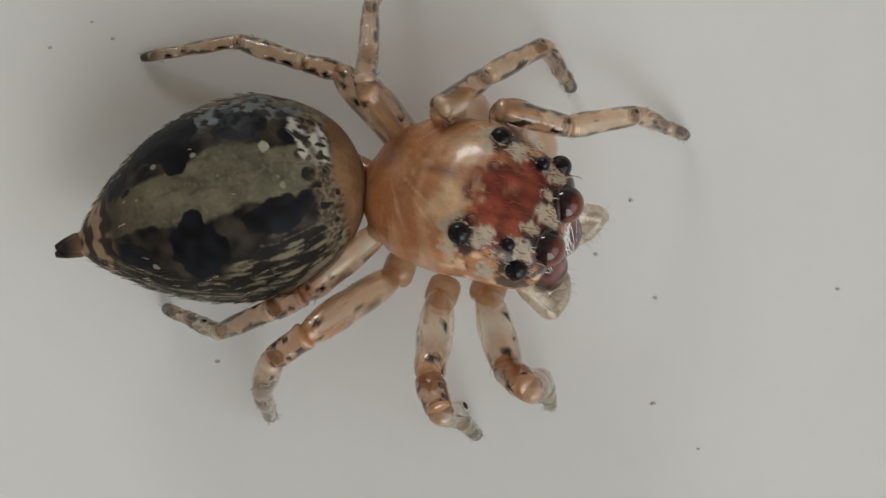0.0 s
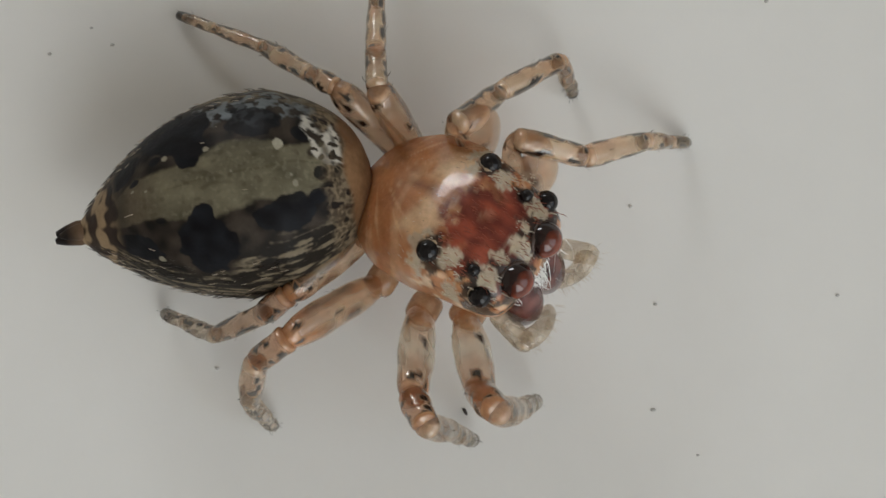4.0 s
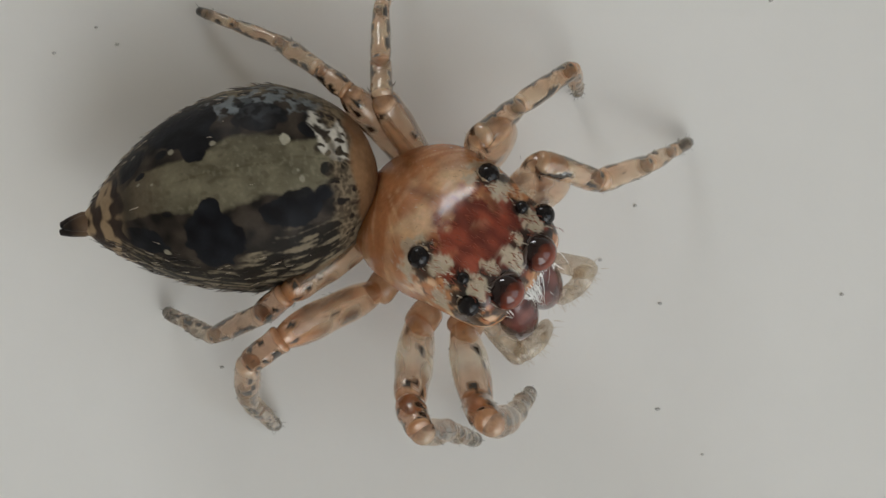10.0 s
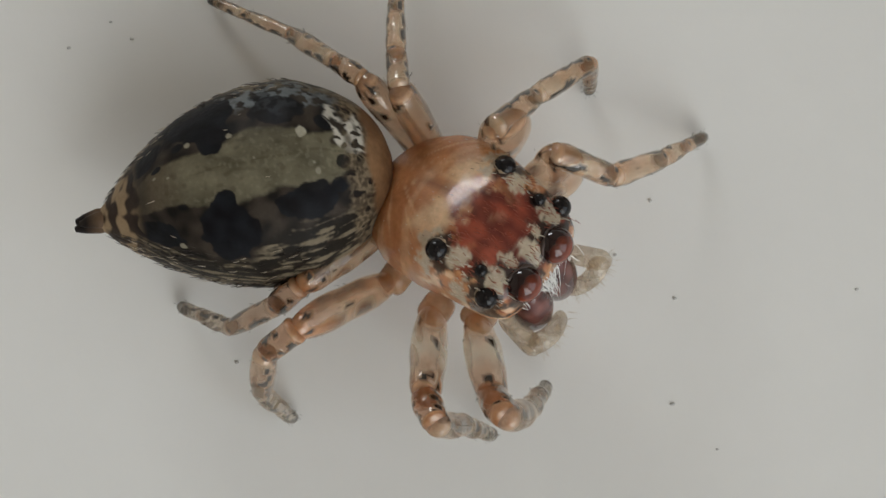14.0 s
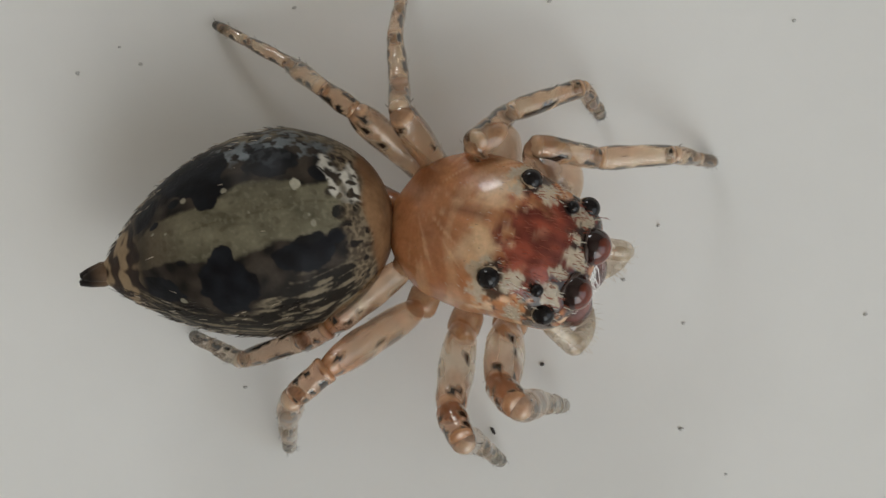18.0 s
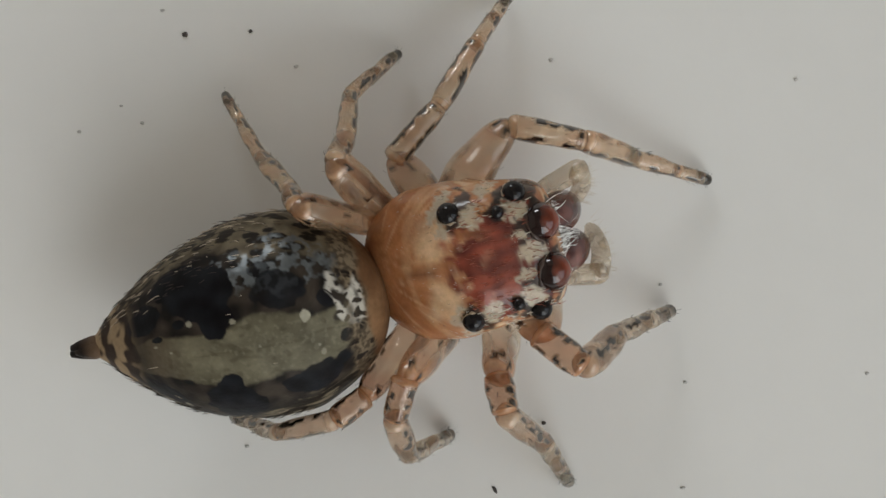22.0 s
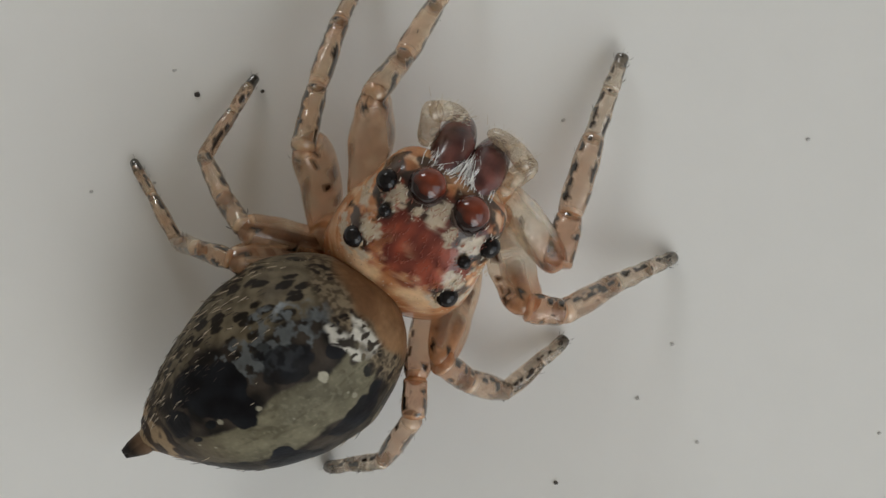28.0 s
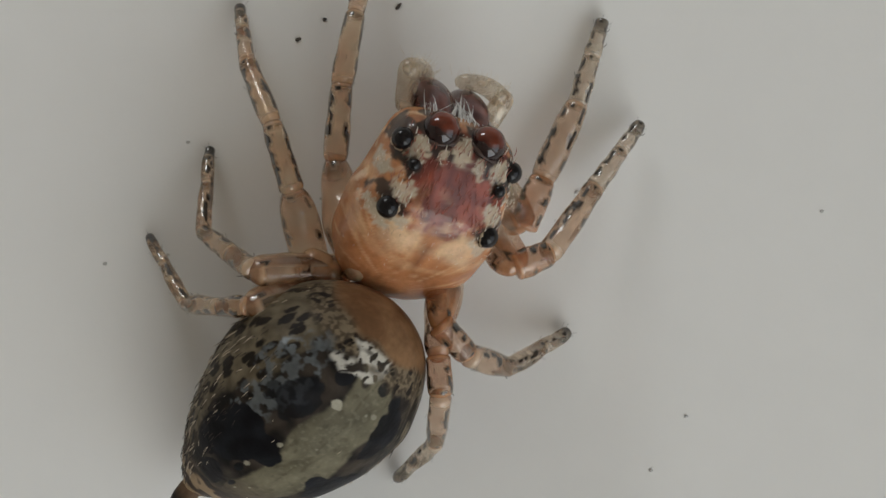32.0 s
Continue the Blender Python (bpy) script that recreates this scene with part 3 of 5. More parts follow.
def build_abdomen():
    rings = []
    steps = 300
    for i in range(steps + 1):
        x = -1.70 + 3.245 * i / steps
        hw = spline(ABDOMEN, x)[0]
        sag = -0.22 * step(-0.6, -1.7, x) + 0.06 * step(0.9, 1.5, x)
        top, bot = hw * 0.93 + sag, -hw * 0.90 + sag
        rings.append([Vector((x, hw * math.cos(a), (top + bot) / 2 + (top - bot) / 2 * math.sin(a))) for a in ABDOMEN_TURNS])
    bm = loft(rings)
    tint(bm, abdomen_tint)
    ob = part("abdomen", bm, M_ABDOMEN, spider, "glossy dark abdomen with an olive band and black blotches")
    for k, (y, z, r, l) in enumerate(((0.04, -0.21, 0.105, 0.20), (-0.035, -0.23, 0.105, 0.22), (0.0, -0.28, 0.10, 0.17), (0.0, -0.17, 0.10, 0.16))):
        bm = tube([(-1.60, y * 0.7, z), (-1.68, y * 0.9, z), (-1.70 - l * 0.6, y * 0.9, z - 0.02), (-1.72 - l, y, z - 0.03)], [r, r, r * 0.7, r * 0.3], 12)
        tint(bm, lambda c: (*mix((0.16, 0.10, 0.06), (0.018, 0.015, 0.014), step(-1.64, -1.74, c[0]) + 0.3 * fuzz(c, 12)), 0.0))
        part("spinneret", bm, M_ABDOMEN, ob, "dark grey spinneret tip")
    rng = random.Random(9)
    pale, dark = [], []
    for _ in range(1500):
        x = rng.uniform(-1.5, 1.25)
        hw = spline(ABDOMEN, x)[0]
        ang = rng.choice((-1, 1)) * rng.uniform(0.1, 1.9)
        sag = -0.22 * step(-0.6, -1.7, x) + 0.06 * step(0.9, 1.5, x)
        n = Vector((0, math.sin(ang), math.cos(ang)))
        root = Vector((x, n.y * hw, n.z * hw * 0.915 + sag)) * 1.0
        l = rng.uniform(0.07, 0.15)
        tip = root + Vector((-l, rng.uniform(-0.03, 0.03), rng.uniform(-0.03, 0.03))) + n * rng.uniform(0.004, 0.016)
        tip += n * min(0.0, spline(ABDOMEN, max(-1.7, x - l))[0] - hw)
        strand = (root - n * 0.004, tip, 0.006, n * 0.008)
        if abs(ang) > 0.85:
            (pale if rng.random() < 0.25 else dark).append((strand[0], strand[1], 0.005, strand[3]))
        elif rng.random() < 0.02:
            pale.append((strand[0], strand[1], 0.005, strand[3]))
    hair_part("pale_hair", pale, M_SCALE_CREAM, ob, "cream scale hairs on the flanks")
    hair_part("dark_hair", dark, M_HAIR_DARK, ob, "dark scale hairs on the flanks")
    return ob


# leg sections: name, share of its bone, thickness at both ends and in the middle
LEG_TINT, LEG_DEEP, LEG_ORANGE = (0.78, 0.50, 0.295), (0.52, 0.25, 0.11), (0.60, 0.27, 0.11)


def section(name, length, r0, r1, rm, parent, seed, knee=0.0, dark_tip=0.0, deep=1.0, belly=1.0, arch=0.02, clear_thigh=False, grey=0.0):
    rng = random.Random(seed)
    # two rows of short dark dashes along the upper sides
    marks = []
    for row_angle in (0.62, 2.52):
        count = 3 if name in ("femur", "tarsus") else 5
        for k in range(count):
            f = (0.45 if name == "femur" else 0.12) + (0.5 if name == "femur" else 0.78) * (k + rng.uniform(0.2, 0.8)) / count
            if rng.random() < (0.55 if name == "femur" else 0.85):
                small = 0.55 if name == "femur" else 1.0
                marks.append((f, row_angle + rng.uniform(-0.28, 0.28), small * rng.uniform(0.065, 0.12), small * rng.uniform(0.20, 0.36)))
    marks += [(0.94, a, 0.04, 0.26) for a in (0.15, 1.3, 3.0)] + [(0.06, a, 0.04, 0.18) for a in (0.2, 2.9)]
    pts, rad = [], []
    n = 30
    for k in range(n + 1):
        f = k / n
        cap, low = (0.20, 0.3) if name == "femur" else (0.10, 0.5)
        end = low + (1 - low) * math.sqrt(max(0.0, 1 - (1 - min(1, min(f, 1 - f) / cap)) ** 2))
        end *= 1 + 0.12 * noise.noise(Vector((f * 4, seed, 0.5)))
        r = (r0 * (1 - f) + r1 * f) + (rm - (r0 + r1) / 2) * math.sin(math.pi * f)
        pts.append((length * (-0.05 + 1.10 * f), 0, arch * math.sin(math.pi * f)))
        rad.append(r * end)
    bm = tube(pts, rad, 28)
    for v in bm.verts:
        bow = arch * math.sin(math.pi * min(1.0, max(0.0, v.co.x / length)))
        dz = v.co.z - bow
        v.co.z = bow + dz * (deep if dz > 0 else deep * belly)

    def colour(c):
        f = c[0] / length
        a = math.atan2(c[2] - arch * math.sin(math.pi * min(1.0, max(0.0, f))), c[1])
        t = mix(LEG_TINT, (0.86, 0.71, 0.51), 0.45 + fuzz(c, 5, seed))
        solid = 0.0
        t = mix(t, LEG_DEEP, 0.4 * step(0.10, 0.0, f) + 0.45 * step(0.90, 1.0, f))
        t = mix(t, (0.10, 0.05, 0.025), 0.7 * step(0.985, 1.0, f))
        # dark side edges painted in, for the outline refraction gives a clear leg
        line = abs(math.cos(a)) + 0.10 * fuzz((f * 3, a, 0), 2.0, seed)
        edge_shade = 0.95 * step(0.82, 0.96, line) * step(-0.45, 0.1, fuzz((f * 7, c[1] * 3, 0), 1.0, seed))
        t = mix(t, (0.085, 0.036, 0.018), edge_shade)
        solid = max(0.9 * edge_shade, 0.55 * step(0.10, 0.0, f), 0.8 * step(0.93, 1.0, f))
        t = mix(t, (0.66, 0.60, 0.51), grey)
        if clear_thigh:
            t = mix(t, (0.90, 0.85, 0.73), 0.85 * step(0.05, 0.2, f) * step(0.82, 0.6, f))
        if knee:
            t = mix(t, LEG_ORANGE, knee * (step(0.55, 0.95, f) if name == "femur" else 1.0))
        if name == "femur":
            t = mix(t, (0.94, 0.62, 0.38), 0.6 * step(0.3, 0.0, f))
        for mf, ma, ml, mw in marks:
            d = math.hypot((f - mf) / ml, (math.atan2(math.sin(a - ma), math.cos(a - ma))) / mw) + 0.5 * fuzz(c, 16, seed)
            t = mix(t, (0.014, 0.008, 0.006), step(1.2, 1.0, d))
            solid = max(solid, 1.17 * step(1.2, 1.0, d))
        if dark_tip:
            tip = dark_tip * step(0.66, 0.80, f + 0.08 * fuzz(c, 9, seed))
            t = mix(t, (0.014, 0.012, 0.011), tip)
            solid = max(solid, 1.15 * tip)
        return (*t, 1 - 0.85 * solid)
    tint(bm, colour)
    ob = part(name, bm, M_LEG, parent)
    strands = []
    for _ in range(9):
        f, a = rng.uniform(0.05, 0.97), rng.uniform(0, 2 * math.pi)
        r = ((r0 * (1 - f) + r1 * f) + (rm - (r0 + r1) / 2) * math.sin(math.pi * f)) * 0.97
        o = Vector((0, math.cos(a), math.sin(a)))
        root = Vector((length * f, 0, arch * math.sin(math.pi * f))) + Vector((0, o.y * r, o.z * r * deep))
        l = rng.uniform(0.04, 0.10)
        strands.append((root, root + o * l * 0.35 + Vector((l * 0.9, 0, 0)), 0.0022 if rng.random() < 0.75 else 0.006, o * 0.008))
    if name == "tarsus":
        # brush of short hairs round the foot
        for _ in range(11):
            f, a = rng.uniform(0.45, 1.0), rng.uniform(0, 2 * math.pi)
            o = Vector((0.5, math.cos(a), math.sin(a))).normalized()
            root = Vector((length * f, o.y * r1 * 0.9, o.z * r1 * 0.9))
            strands.append((root, root + o * rng.uniform(0.03, 0.08) + Vector((rng.uniform(0.0, 0.06), 0, 0)), 0.0024, o * 0.006))
    return ob, strands


COXAE = {
    "L1": (0.150, 0.660, -0.150),
    "L2": (-0.450, 0.600, -0.180),
    "L3": (-0.820, 0.520, -0.180),
    "L4": (-0.960, 0.460, -0.200),
    "R1": (0.400, -0.570, -0.900),
    "R2": (-0.060, -0.780, -0.930),
    "R3": (-0.530, -0.810, -0.600),
    "R4": (-0.748, -0.588, -0.039),
}
BONES = {
    "L1": (1.350, 0.821, 0.844, 0.968),
    "L2": (1.200, 0.754, 0.892, 0.849),
    "L3": (1.250, 0.516, 0.692, 1.093),
    "L4": (1.300, 0.416, 0.829, 1.135),
    "R1": (1.084, 0.582, 0.933, 0.990),
    "R2": (1.354, 0.414, 1.007, 0.953),
    "R3": (1.449, 0.470, 0.772, 0.942),
    "R4": (1.071, 0.411, 0.793, 0.966),
}
# the left hips swing back as the spider turns
SWUNG = {
    "L1": (-0.520, 0.580, -0.130),
    "L2": (-1.074, 0.813, -0.048),
    "L3": (-1.092, 0.720, -0.007),
    "L4": (-1.212, 0.658, 0.082),
}
THICK = {"1": 1.08, "2": 1.0, "3": 0.95, "4": 0.88}


def build_leg(key):
    """One leg: its hip is the part, the sections on it follow the walk."""
    l = BONES[key]
    k = THICK[key[1]]
    s = 1 if key[0] == "L" else -1
    right = 1.0 if s < 0 else 0.35
    seed = ord(key[0]) + int(key[1]) * 7
    bm = tube([(-0.02 + 0.02 * f, s * (0.14 * f * 2 - 0.21 + 0.12 * (f - 0.5)), 0.03 - 0.04 * f) for f in (j / 10 for j in range(11))],
              [0.185 * k * math.sqrt(max(0.02, 1 - (2 * j / 10 - 1) ** 4)) for j in range(11)], 24)
    tint(bm, lambda c: mix((0.74, 0.48, 0.27), (0.58, 0.33, 0.17), 0.5 + fuzz(c, 6, seed)))
    hip = part("leg", bm, M_LEG, spider, "pale tan jointed leg with dark marks and bristles")
    out, tufts = [hip], []
    plan = (("femur", l[0], 0.13, 0.15, 0.185, right * 0.7, 0, 0.0), ("patella", l[1], 0.155, 0.135, 0.155, 0.55 if s < 0 else 0.0, 0, 0.0),
            ("tibia", l[2], 0.135, 0.115, 0.14, 0.2 if s < 0 else 0.0, 0, 0.3 if s < 0 else 0.0),
            ("metatarsus", l[3] * 0.58, 0.11, 0.085, 0.105, 0, 0, 0.6 if s < 0 else 0.15), ("tarsus", l[3] * 0.42, 0.088, 0.07, 0.085, 0, 1.0 if s > 0 else 0.8, 0.7 if s < 0 else 0.2))
    for i, (name, length, r0, r1, rm, knee, dark, grey) in enumerate(plan):
        w = k * (0.84 if s > 0 and i > 0 else 1.0)
        front = s > 0 and key[1] in "12" and i == 0
        ob, strands = section(name, length, r0 * w, r1 * w, rm * w * (1.15 if front else 1.0), hip, seed * 10 + i, knee, dark,
                              (1.2 if front else 1.35 if key[1] in "12" else 1.25) if i == 0 else 1.08, 1.4 if front else 1.0, -0.22 if front else 0.02, s < 0 and key[1] in "12" and i == 0, grey)
        tuft = hair_part("bristles", strands, M_HAIR_DARK, hip, "short dark leg bristles")
        out.append(ob)
        tufts.append(tuft)
    return out + tufts


PALP_ROWS = {1: ((0.82, 0.47, -0.47), (1.25, 0.61, -0.44), (1.33, 0.45, -0.60), (1.06, 0.24, -0.78)),
             -1: ((0.80, 0.48, -0.48), (1.20, 0.55, -0.57), (1.36, 0.32, -0.62), (1.18, 0.04, -0.72))}


def build_palp(s, head):
    hinge = Vector((0.82, s * 0.47, -0.47))
    pts = [Vector((x, s * y, z)) - hinge for x, y, z in PALP_ROWS[s]]
    made = []
    rng = random.Random(20 + s)
    strands = []
    for i, (name, r0, r1) in enumerate((("palp", 0.105, 0.125), ("palp_tip", 0.122, 0.085))):
        if i == 0:
            line = [pts[0].lerp(pts[1], f) for f in (-0.1, 0.0, 0.2, 0.4, 0.6, 0.8, 1.0, 1.15, 1.28)]
        else:
            line = [pts[1].lerp(pts[2], f).lerp(pts[2].lerp(pts[3], f), f) for f in (k / 14 - 0.05 for k in range(16))]
        n = len(line) - 1
        radii = [(r0 + (r1 - r0) * k / n) * (0.45 if k in (0, n) else 0.85 if k in (1, n - 1) else 1.0) for k in range(n + 1)]
        bm = tube(line, radii, 20)
        tint(bm, lambda c: (*mix((0.78, 0.69, 0.55), (0.46, 0.33, 0.20), 0.3 + 0.9 * fuzz(c, 6, i)), 0.95 - 0.5 * step(0.15, 0.4, fuzz(c, 9, i + 3))))
        made.append(part(name, bm, M_PALP, head, "pale translucent feeler segment"))
        for _ in range((8, 70)[i]):
            p = rng.choice(line[2:])
            o = Vector((rng.uniform(-0.2, 1), rng.uniform(-1, 1), rng.uniform(-0.8, 0.8))).normalized()
            strands.append((p + o * 0.09, p + o * rng.uniform(0.12, 0.19) + Vector((0.05, 0, 0)), rng.uniform(0.002, 0.004), (0, 0, 0.015)))
    made.append(hair_part("palp_hair", strands, M_HAIR_PALE, head, "white feathery hairs on the feeler"))
    return hinge, made


head = build_head()
abdomen = build_abdomen()
PALPS = [build_palp(side, head) for side in (1, -1)]
pedicel = tube([(0.0, 0, 0), (0.2, 0, 0.02), (0.4, 0, 0.0)], [0.16, 0.13, 0.16], 14)
tint(pedicel, lambda c: mix(DEEP, (0.2, 0.1, 0.05), 0.5 + fuzz(c, 6)))
waist = part("pedicel", pedicel, M_SHELL, head, "narrow brown waist")
waist.location = Vector((-1.35, 0, -0.08)) * MM
LEGS = {key: build_leg(key) for key in BONES}


# ---- dust on the surface ----
def speck(x, y, rx, ry, turn, faint, seed):
    rng = random.Random(seed)
    bm = bmesh.new()
    bmesh.ops.create_icosphere(bm, subdivisions=2, radius=1.0)
    for v in bm.verts:
        k = 1 + 0.35 * fuzz(v.co, 1.3, seed)
        v.co = Vector((v.co.x * rx * k, v.co.y * ry * k, (v.co.z + 0.7) * min(rx, ry) * 0.6))
    ob = part("dust_speck", bm, M_SPECK_FAINT if faint else M_SPECK)
    ob.location = (x * MM, y * MM, 0)
    ob.rotation_euler = (0, 0, turn)
    return tagged(ob, "faint grey dust speck on the white surface" if faint else "tiny dark dust speck on the white surface", "dust speck", "dust specks")


DARK_SPECKS = (
    (-3.304, 3.256, 0.0344, 0.0287, 0),
    (-2.568, 3.294, 0.0229, 0.0201, 0.3),
    (0.736, -1.121, 0.0258, 0.0229, 0),
    (0.185, -1.873, 0.0459, 0.0201, -1.0),
    (-2.319, 4.689, 0.0344, 0.0229, 0.4),
    (-2.020, 4.912, 0.0229, 0.0229, 0),
    (-1.191, 5.059, 0.0516, 0.0201, 0.9),
)
FAINT_SPECKS = (
    (4.383, -0.561, 0.0239, 0.0191, 0),
    (2.052, 0.440, 0.0239, 0.0191, 0),
    (-3.791, 2.262, 0.0239, 0.0191, 0),
    (3.581, 2.752, 0.0239, 0.0191, 0),
    (2.306, -1.854, 0.0287, 0.0191, 0),
    (-2.606, -1.383, 0.0239, 0.0191, 0),
    (1.657, -0.172, 0.0239, 0.0191, 0),
    (-4.027, 2.453, 0.0191, 0.0143, 0),
    (-2.052, 2.899, 0.0287, 0.0191, 0.3),
    (-3.562, 3.530, 0.0239, 0.0191, 0),
    (0.822, 2.969, 0.0287, 0.0191, 0.5),
    (-4.498, 2.160, 0.0239, 0.0191, 0),
    (2.332, -0.663, 0.0239, 0.0191, 0),
    (2.810, -2.364, 0.0191, 0.0143, 0),
)
for i, (x, y, rx, ry, turn) in enumerate(DARK_SPECKS):
    speck(x, y, rx, ry, turn, False, i)
for i, (x, y, rx, ry, turn) in enumerate(FAINT_SPECKS):
    speck(x, y, rx, ry, turn, True, i + 40)


# ---- movement ----
def glide(rows, t):
    """Smooth value between rows of (t, a, b, ...)."""
    return spline(rows, t)


def body(values):
    """Pose from x, y, z in mm and yaw, nose-up pitch and roll in degrees."""
    x, y, z, yaw, pitch, roll = values
    return pose(x * MM, y * MM, z * MM) @ pose(0, 0, 0, 0, 0, yaw) @ pose(0, 0, 0, 0, -pitch, 0) @ pose(0, 0, 0, roll, 0, 0)


def bone(start, end, flat, up=None):
    """Pose at start with x along the bone and z to the upper side; flat is the leg's level direction, up the body's own."""
    x = (end - start).normalized()
    y = Vector((-flat.y, flat.x, 0))
    if up:
        y = (y - up * y.dot(up)).normalized()
    y = (y - x * y.dot(x)).normalized()
    z = x.cross(y)
    m = Matrix((x, y, z)).transposed().to_4x4()
    m.translation = start * MM
    return m


def motions():
    head_rows = [
        (0, 0.192, 0.366, 1.306, -19.5, 12.6, -19.9),
        (1, 0.098, 0.389, 1.300, -24.8, 14.8, -14.3),
        (2, 0.027, 0.258, 1.298, -25.9, 20.0, -19.6),
        (2.5, 0.029, 0.250, 1.298, -25.6, 20.4, -20.1),
        (4.5, 0.046, 0.205, 1.304, -30.3, 21.1, -16.2),
        (6, 0.050, 0.182, 1.304, -29.3, 22.3, -17.7),
        (9, -0.014, 0.106, 1.307, -33.2, 25.8, -15.3),
        (13, -0.028, 0.117, 1.301, -32.1, 24.5, -16.8),
        (14.5, -0.027, 0.144, 1.301, -33.2, 23.1, -15.2),
        (16.5, 0.113, 0.134, 1.304, -21.3, 12.5, -13.3),
        (17, 0.113, 0.143, 1.304, -21.7, 12.1, -12.7),
        (18, 0.167, 0.258, 1.299, -21.6, 9.8, -15.9),
        (19, 0.188, 0.423, 1.301, -20.0, 6.2, -13.0),
        (20, 0.187, 0.484, 1.297, -18.9, 5.5, -9.9),
        (20.5, 0.192, 0.498, 1.301, -15.1, 6.9, -7.4),
        (21, 0.095, 0.530, 1.295, -5.9, 9.3, -3.1),
        (22, -0.158, 0.771, 1.307, 9.7, 23.7, 10.1),
        (23, -0.294, 0.981, 1.295, 15.2, 33.9, 7.1),
        (24, -0.432, 1.086, 1.303, 13.3, 44.0, 0.8),
        (25, -0.562, 1.226, 1.298, 13.8, 47.8, 6.9),
        (25.5, -0.657, 1.225, 1.304, 11.7, 49.2, 9.9),
        (27.5, -0.781, 1.505, 1.303, 43.2, 54.8, 7.1),
        (28, -0.843, 1.675, 1.296, 48.2, 48.1, 11.5),
        (29, -0.856, 1.951, 1.290, 59.5, 33.7, 12.0),
        (29.5, -0.875, 2.157, 1.291, 60.3, 28.8, 11.9),
        (30, -0.910, 2.374, 1.294, 63.3, 23.9, 11.9),
        (31, -0.907, 2.667, 1.292, 61.0, 27.9, 20.6),
        (32, -0.937, 2.792, 1.300, 62.7, 25.2, 23.8),
    ]
    abdomen_rows = [
        (0, -2.413, 0.366, 1.154, 13.6, 1.2, -11.2),
        (1, -2.404, 0.406, 1.152, 12.7, -1.3, -11.3),
        (2, -2.405, 0.474, 1.152, 11.9, -2.3, -10.9),
        (2.5, -2.405, 0.474, 1.152, 11.9, -2.3, -10.9),
        (4.5, -2.336, 0.496, 1.155, 10.9, -2.1, -10.1),
        (6, -2.336, 0.496, 1.155, 10.9, -2.1, -10.1),
        (9, -2.344, 0.553, 1.157, 10.2, -2.6, -9.1),
        (13, -2.343, 0.540, 1.156, 10.4, -3.1, -11.4),
        (14.5, -2.343, 0.540, 1.156, 10.4, -3.1, -11.4),
        (16.5, -2.453, 0.265, 1.154, 11.0, -2.4, -8.8),
        (17, -2.453, 0.265, 1.154, 11.0, -2.4, -8.8),
        (18, -2.434, 0.294, 1.154, 12.3, 0.2, -9.9),
        (19, -2.458, 0.348, 1.153, 13.1, 3.0, -9.4),
        (20, -2.462, 0.346, 1.154, 14.7, 1.2, -7.9),
        (20.5, -2.446, 0.329, 1.150, 15.3, 0.5, -5.0),
        (21, -2.488, 0.163, 1.151, 15.3, -2.1, 3.2),
        (22, -2.503, 0.080, 1.153, 12.9, -2.9, 19.9),
        (23, -2.382, 0.169, 1.148, 21.3, 1.1, 22.0),
        (24, -2.379, 0.213, 1.147, 25.7, 5.9, 19.2),
        (25, -2.384, 0.245, 1.149, 26.5, 6.7, 19.0),
        (25.5, -2.426, 0.260, 1.146, 27.5, 6.9, 19.6),
        (27.5, -2.400, 0.209, 1.142, 31.6, 8.9, 29.0),
        (28, -2.378, 0.210, 1.145, 34.2, 7.7, 35.9),
        (29, -2.315, 0.317, 1.144, 36.8, 9.0, 36.8),
        (29.5, -2.314, 0.431, 1.145, 38.1, 10.4, 36.3),
        (30, -2.323, 0.552, 1.145, 41.3, 11.5, 36.7),
        (31, -2.290, 0.640, 1.146, 44.5, 13.3, 35.9),
        (32, -2.256, 0.682, 1.145, 43.7, 14.1, 32.7),
    ]
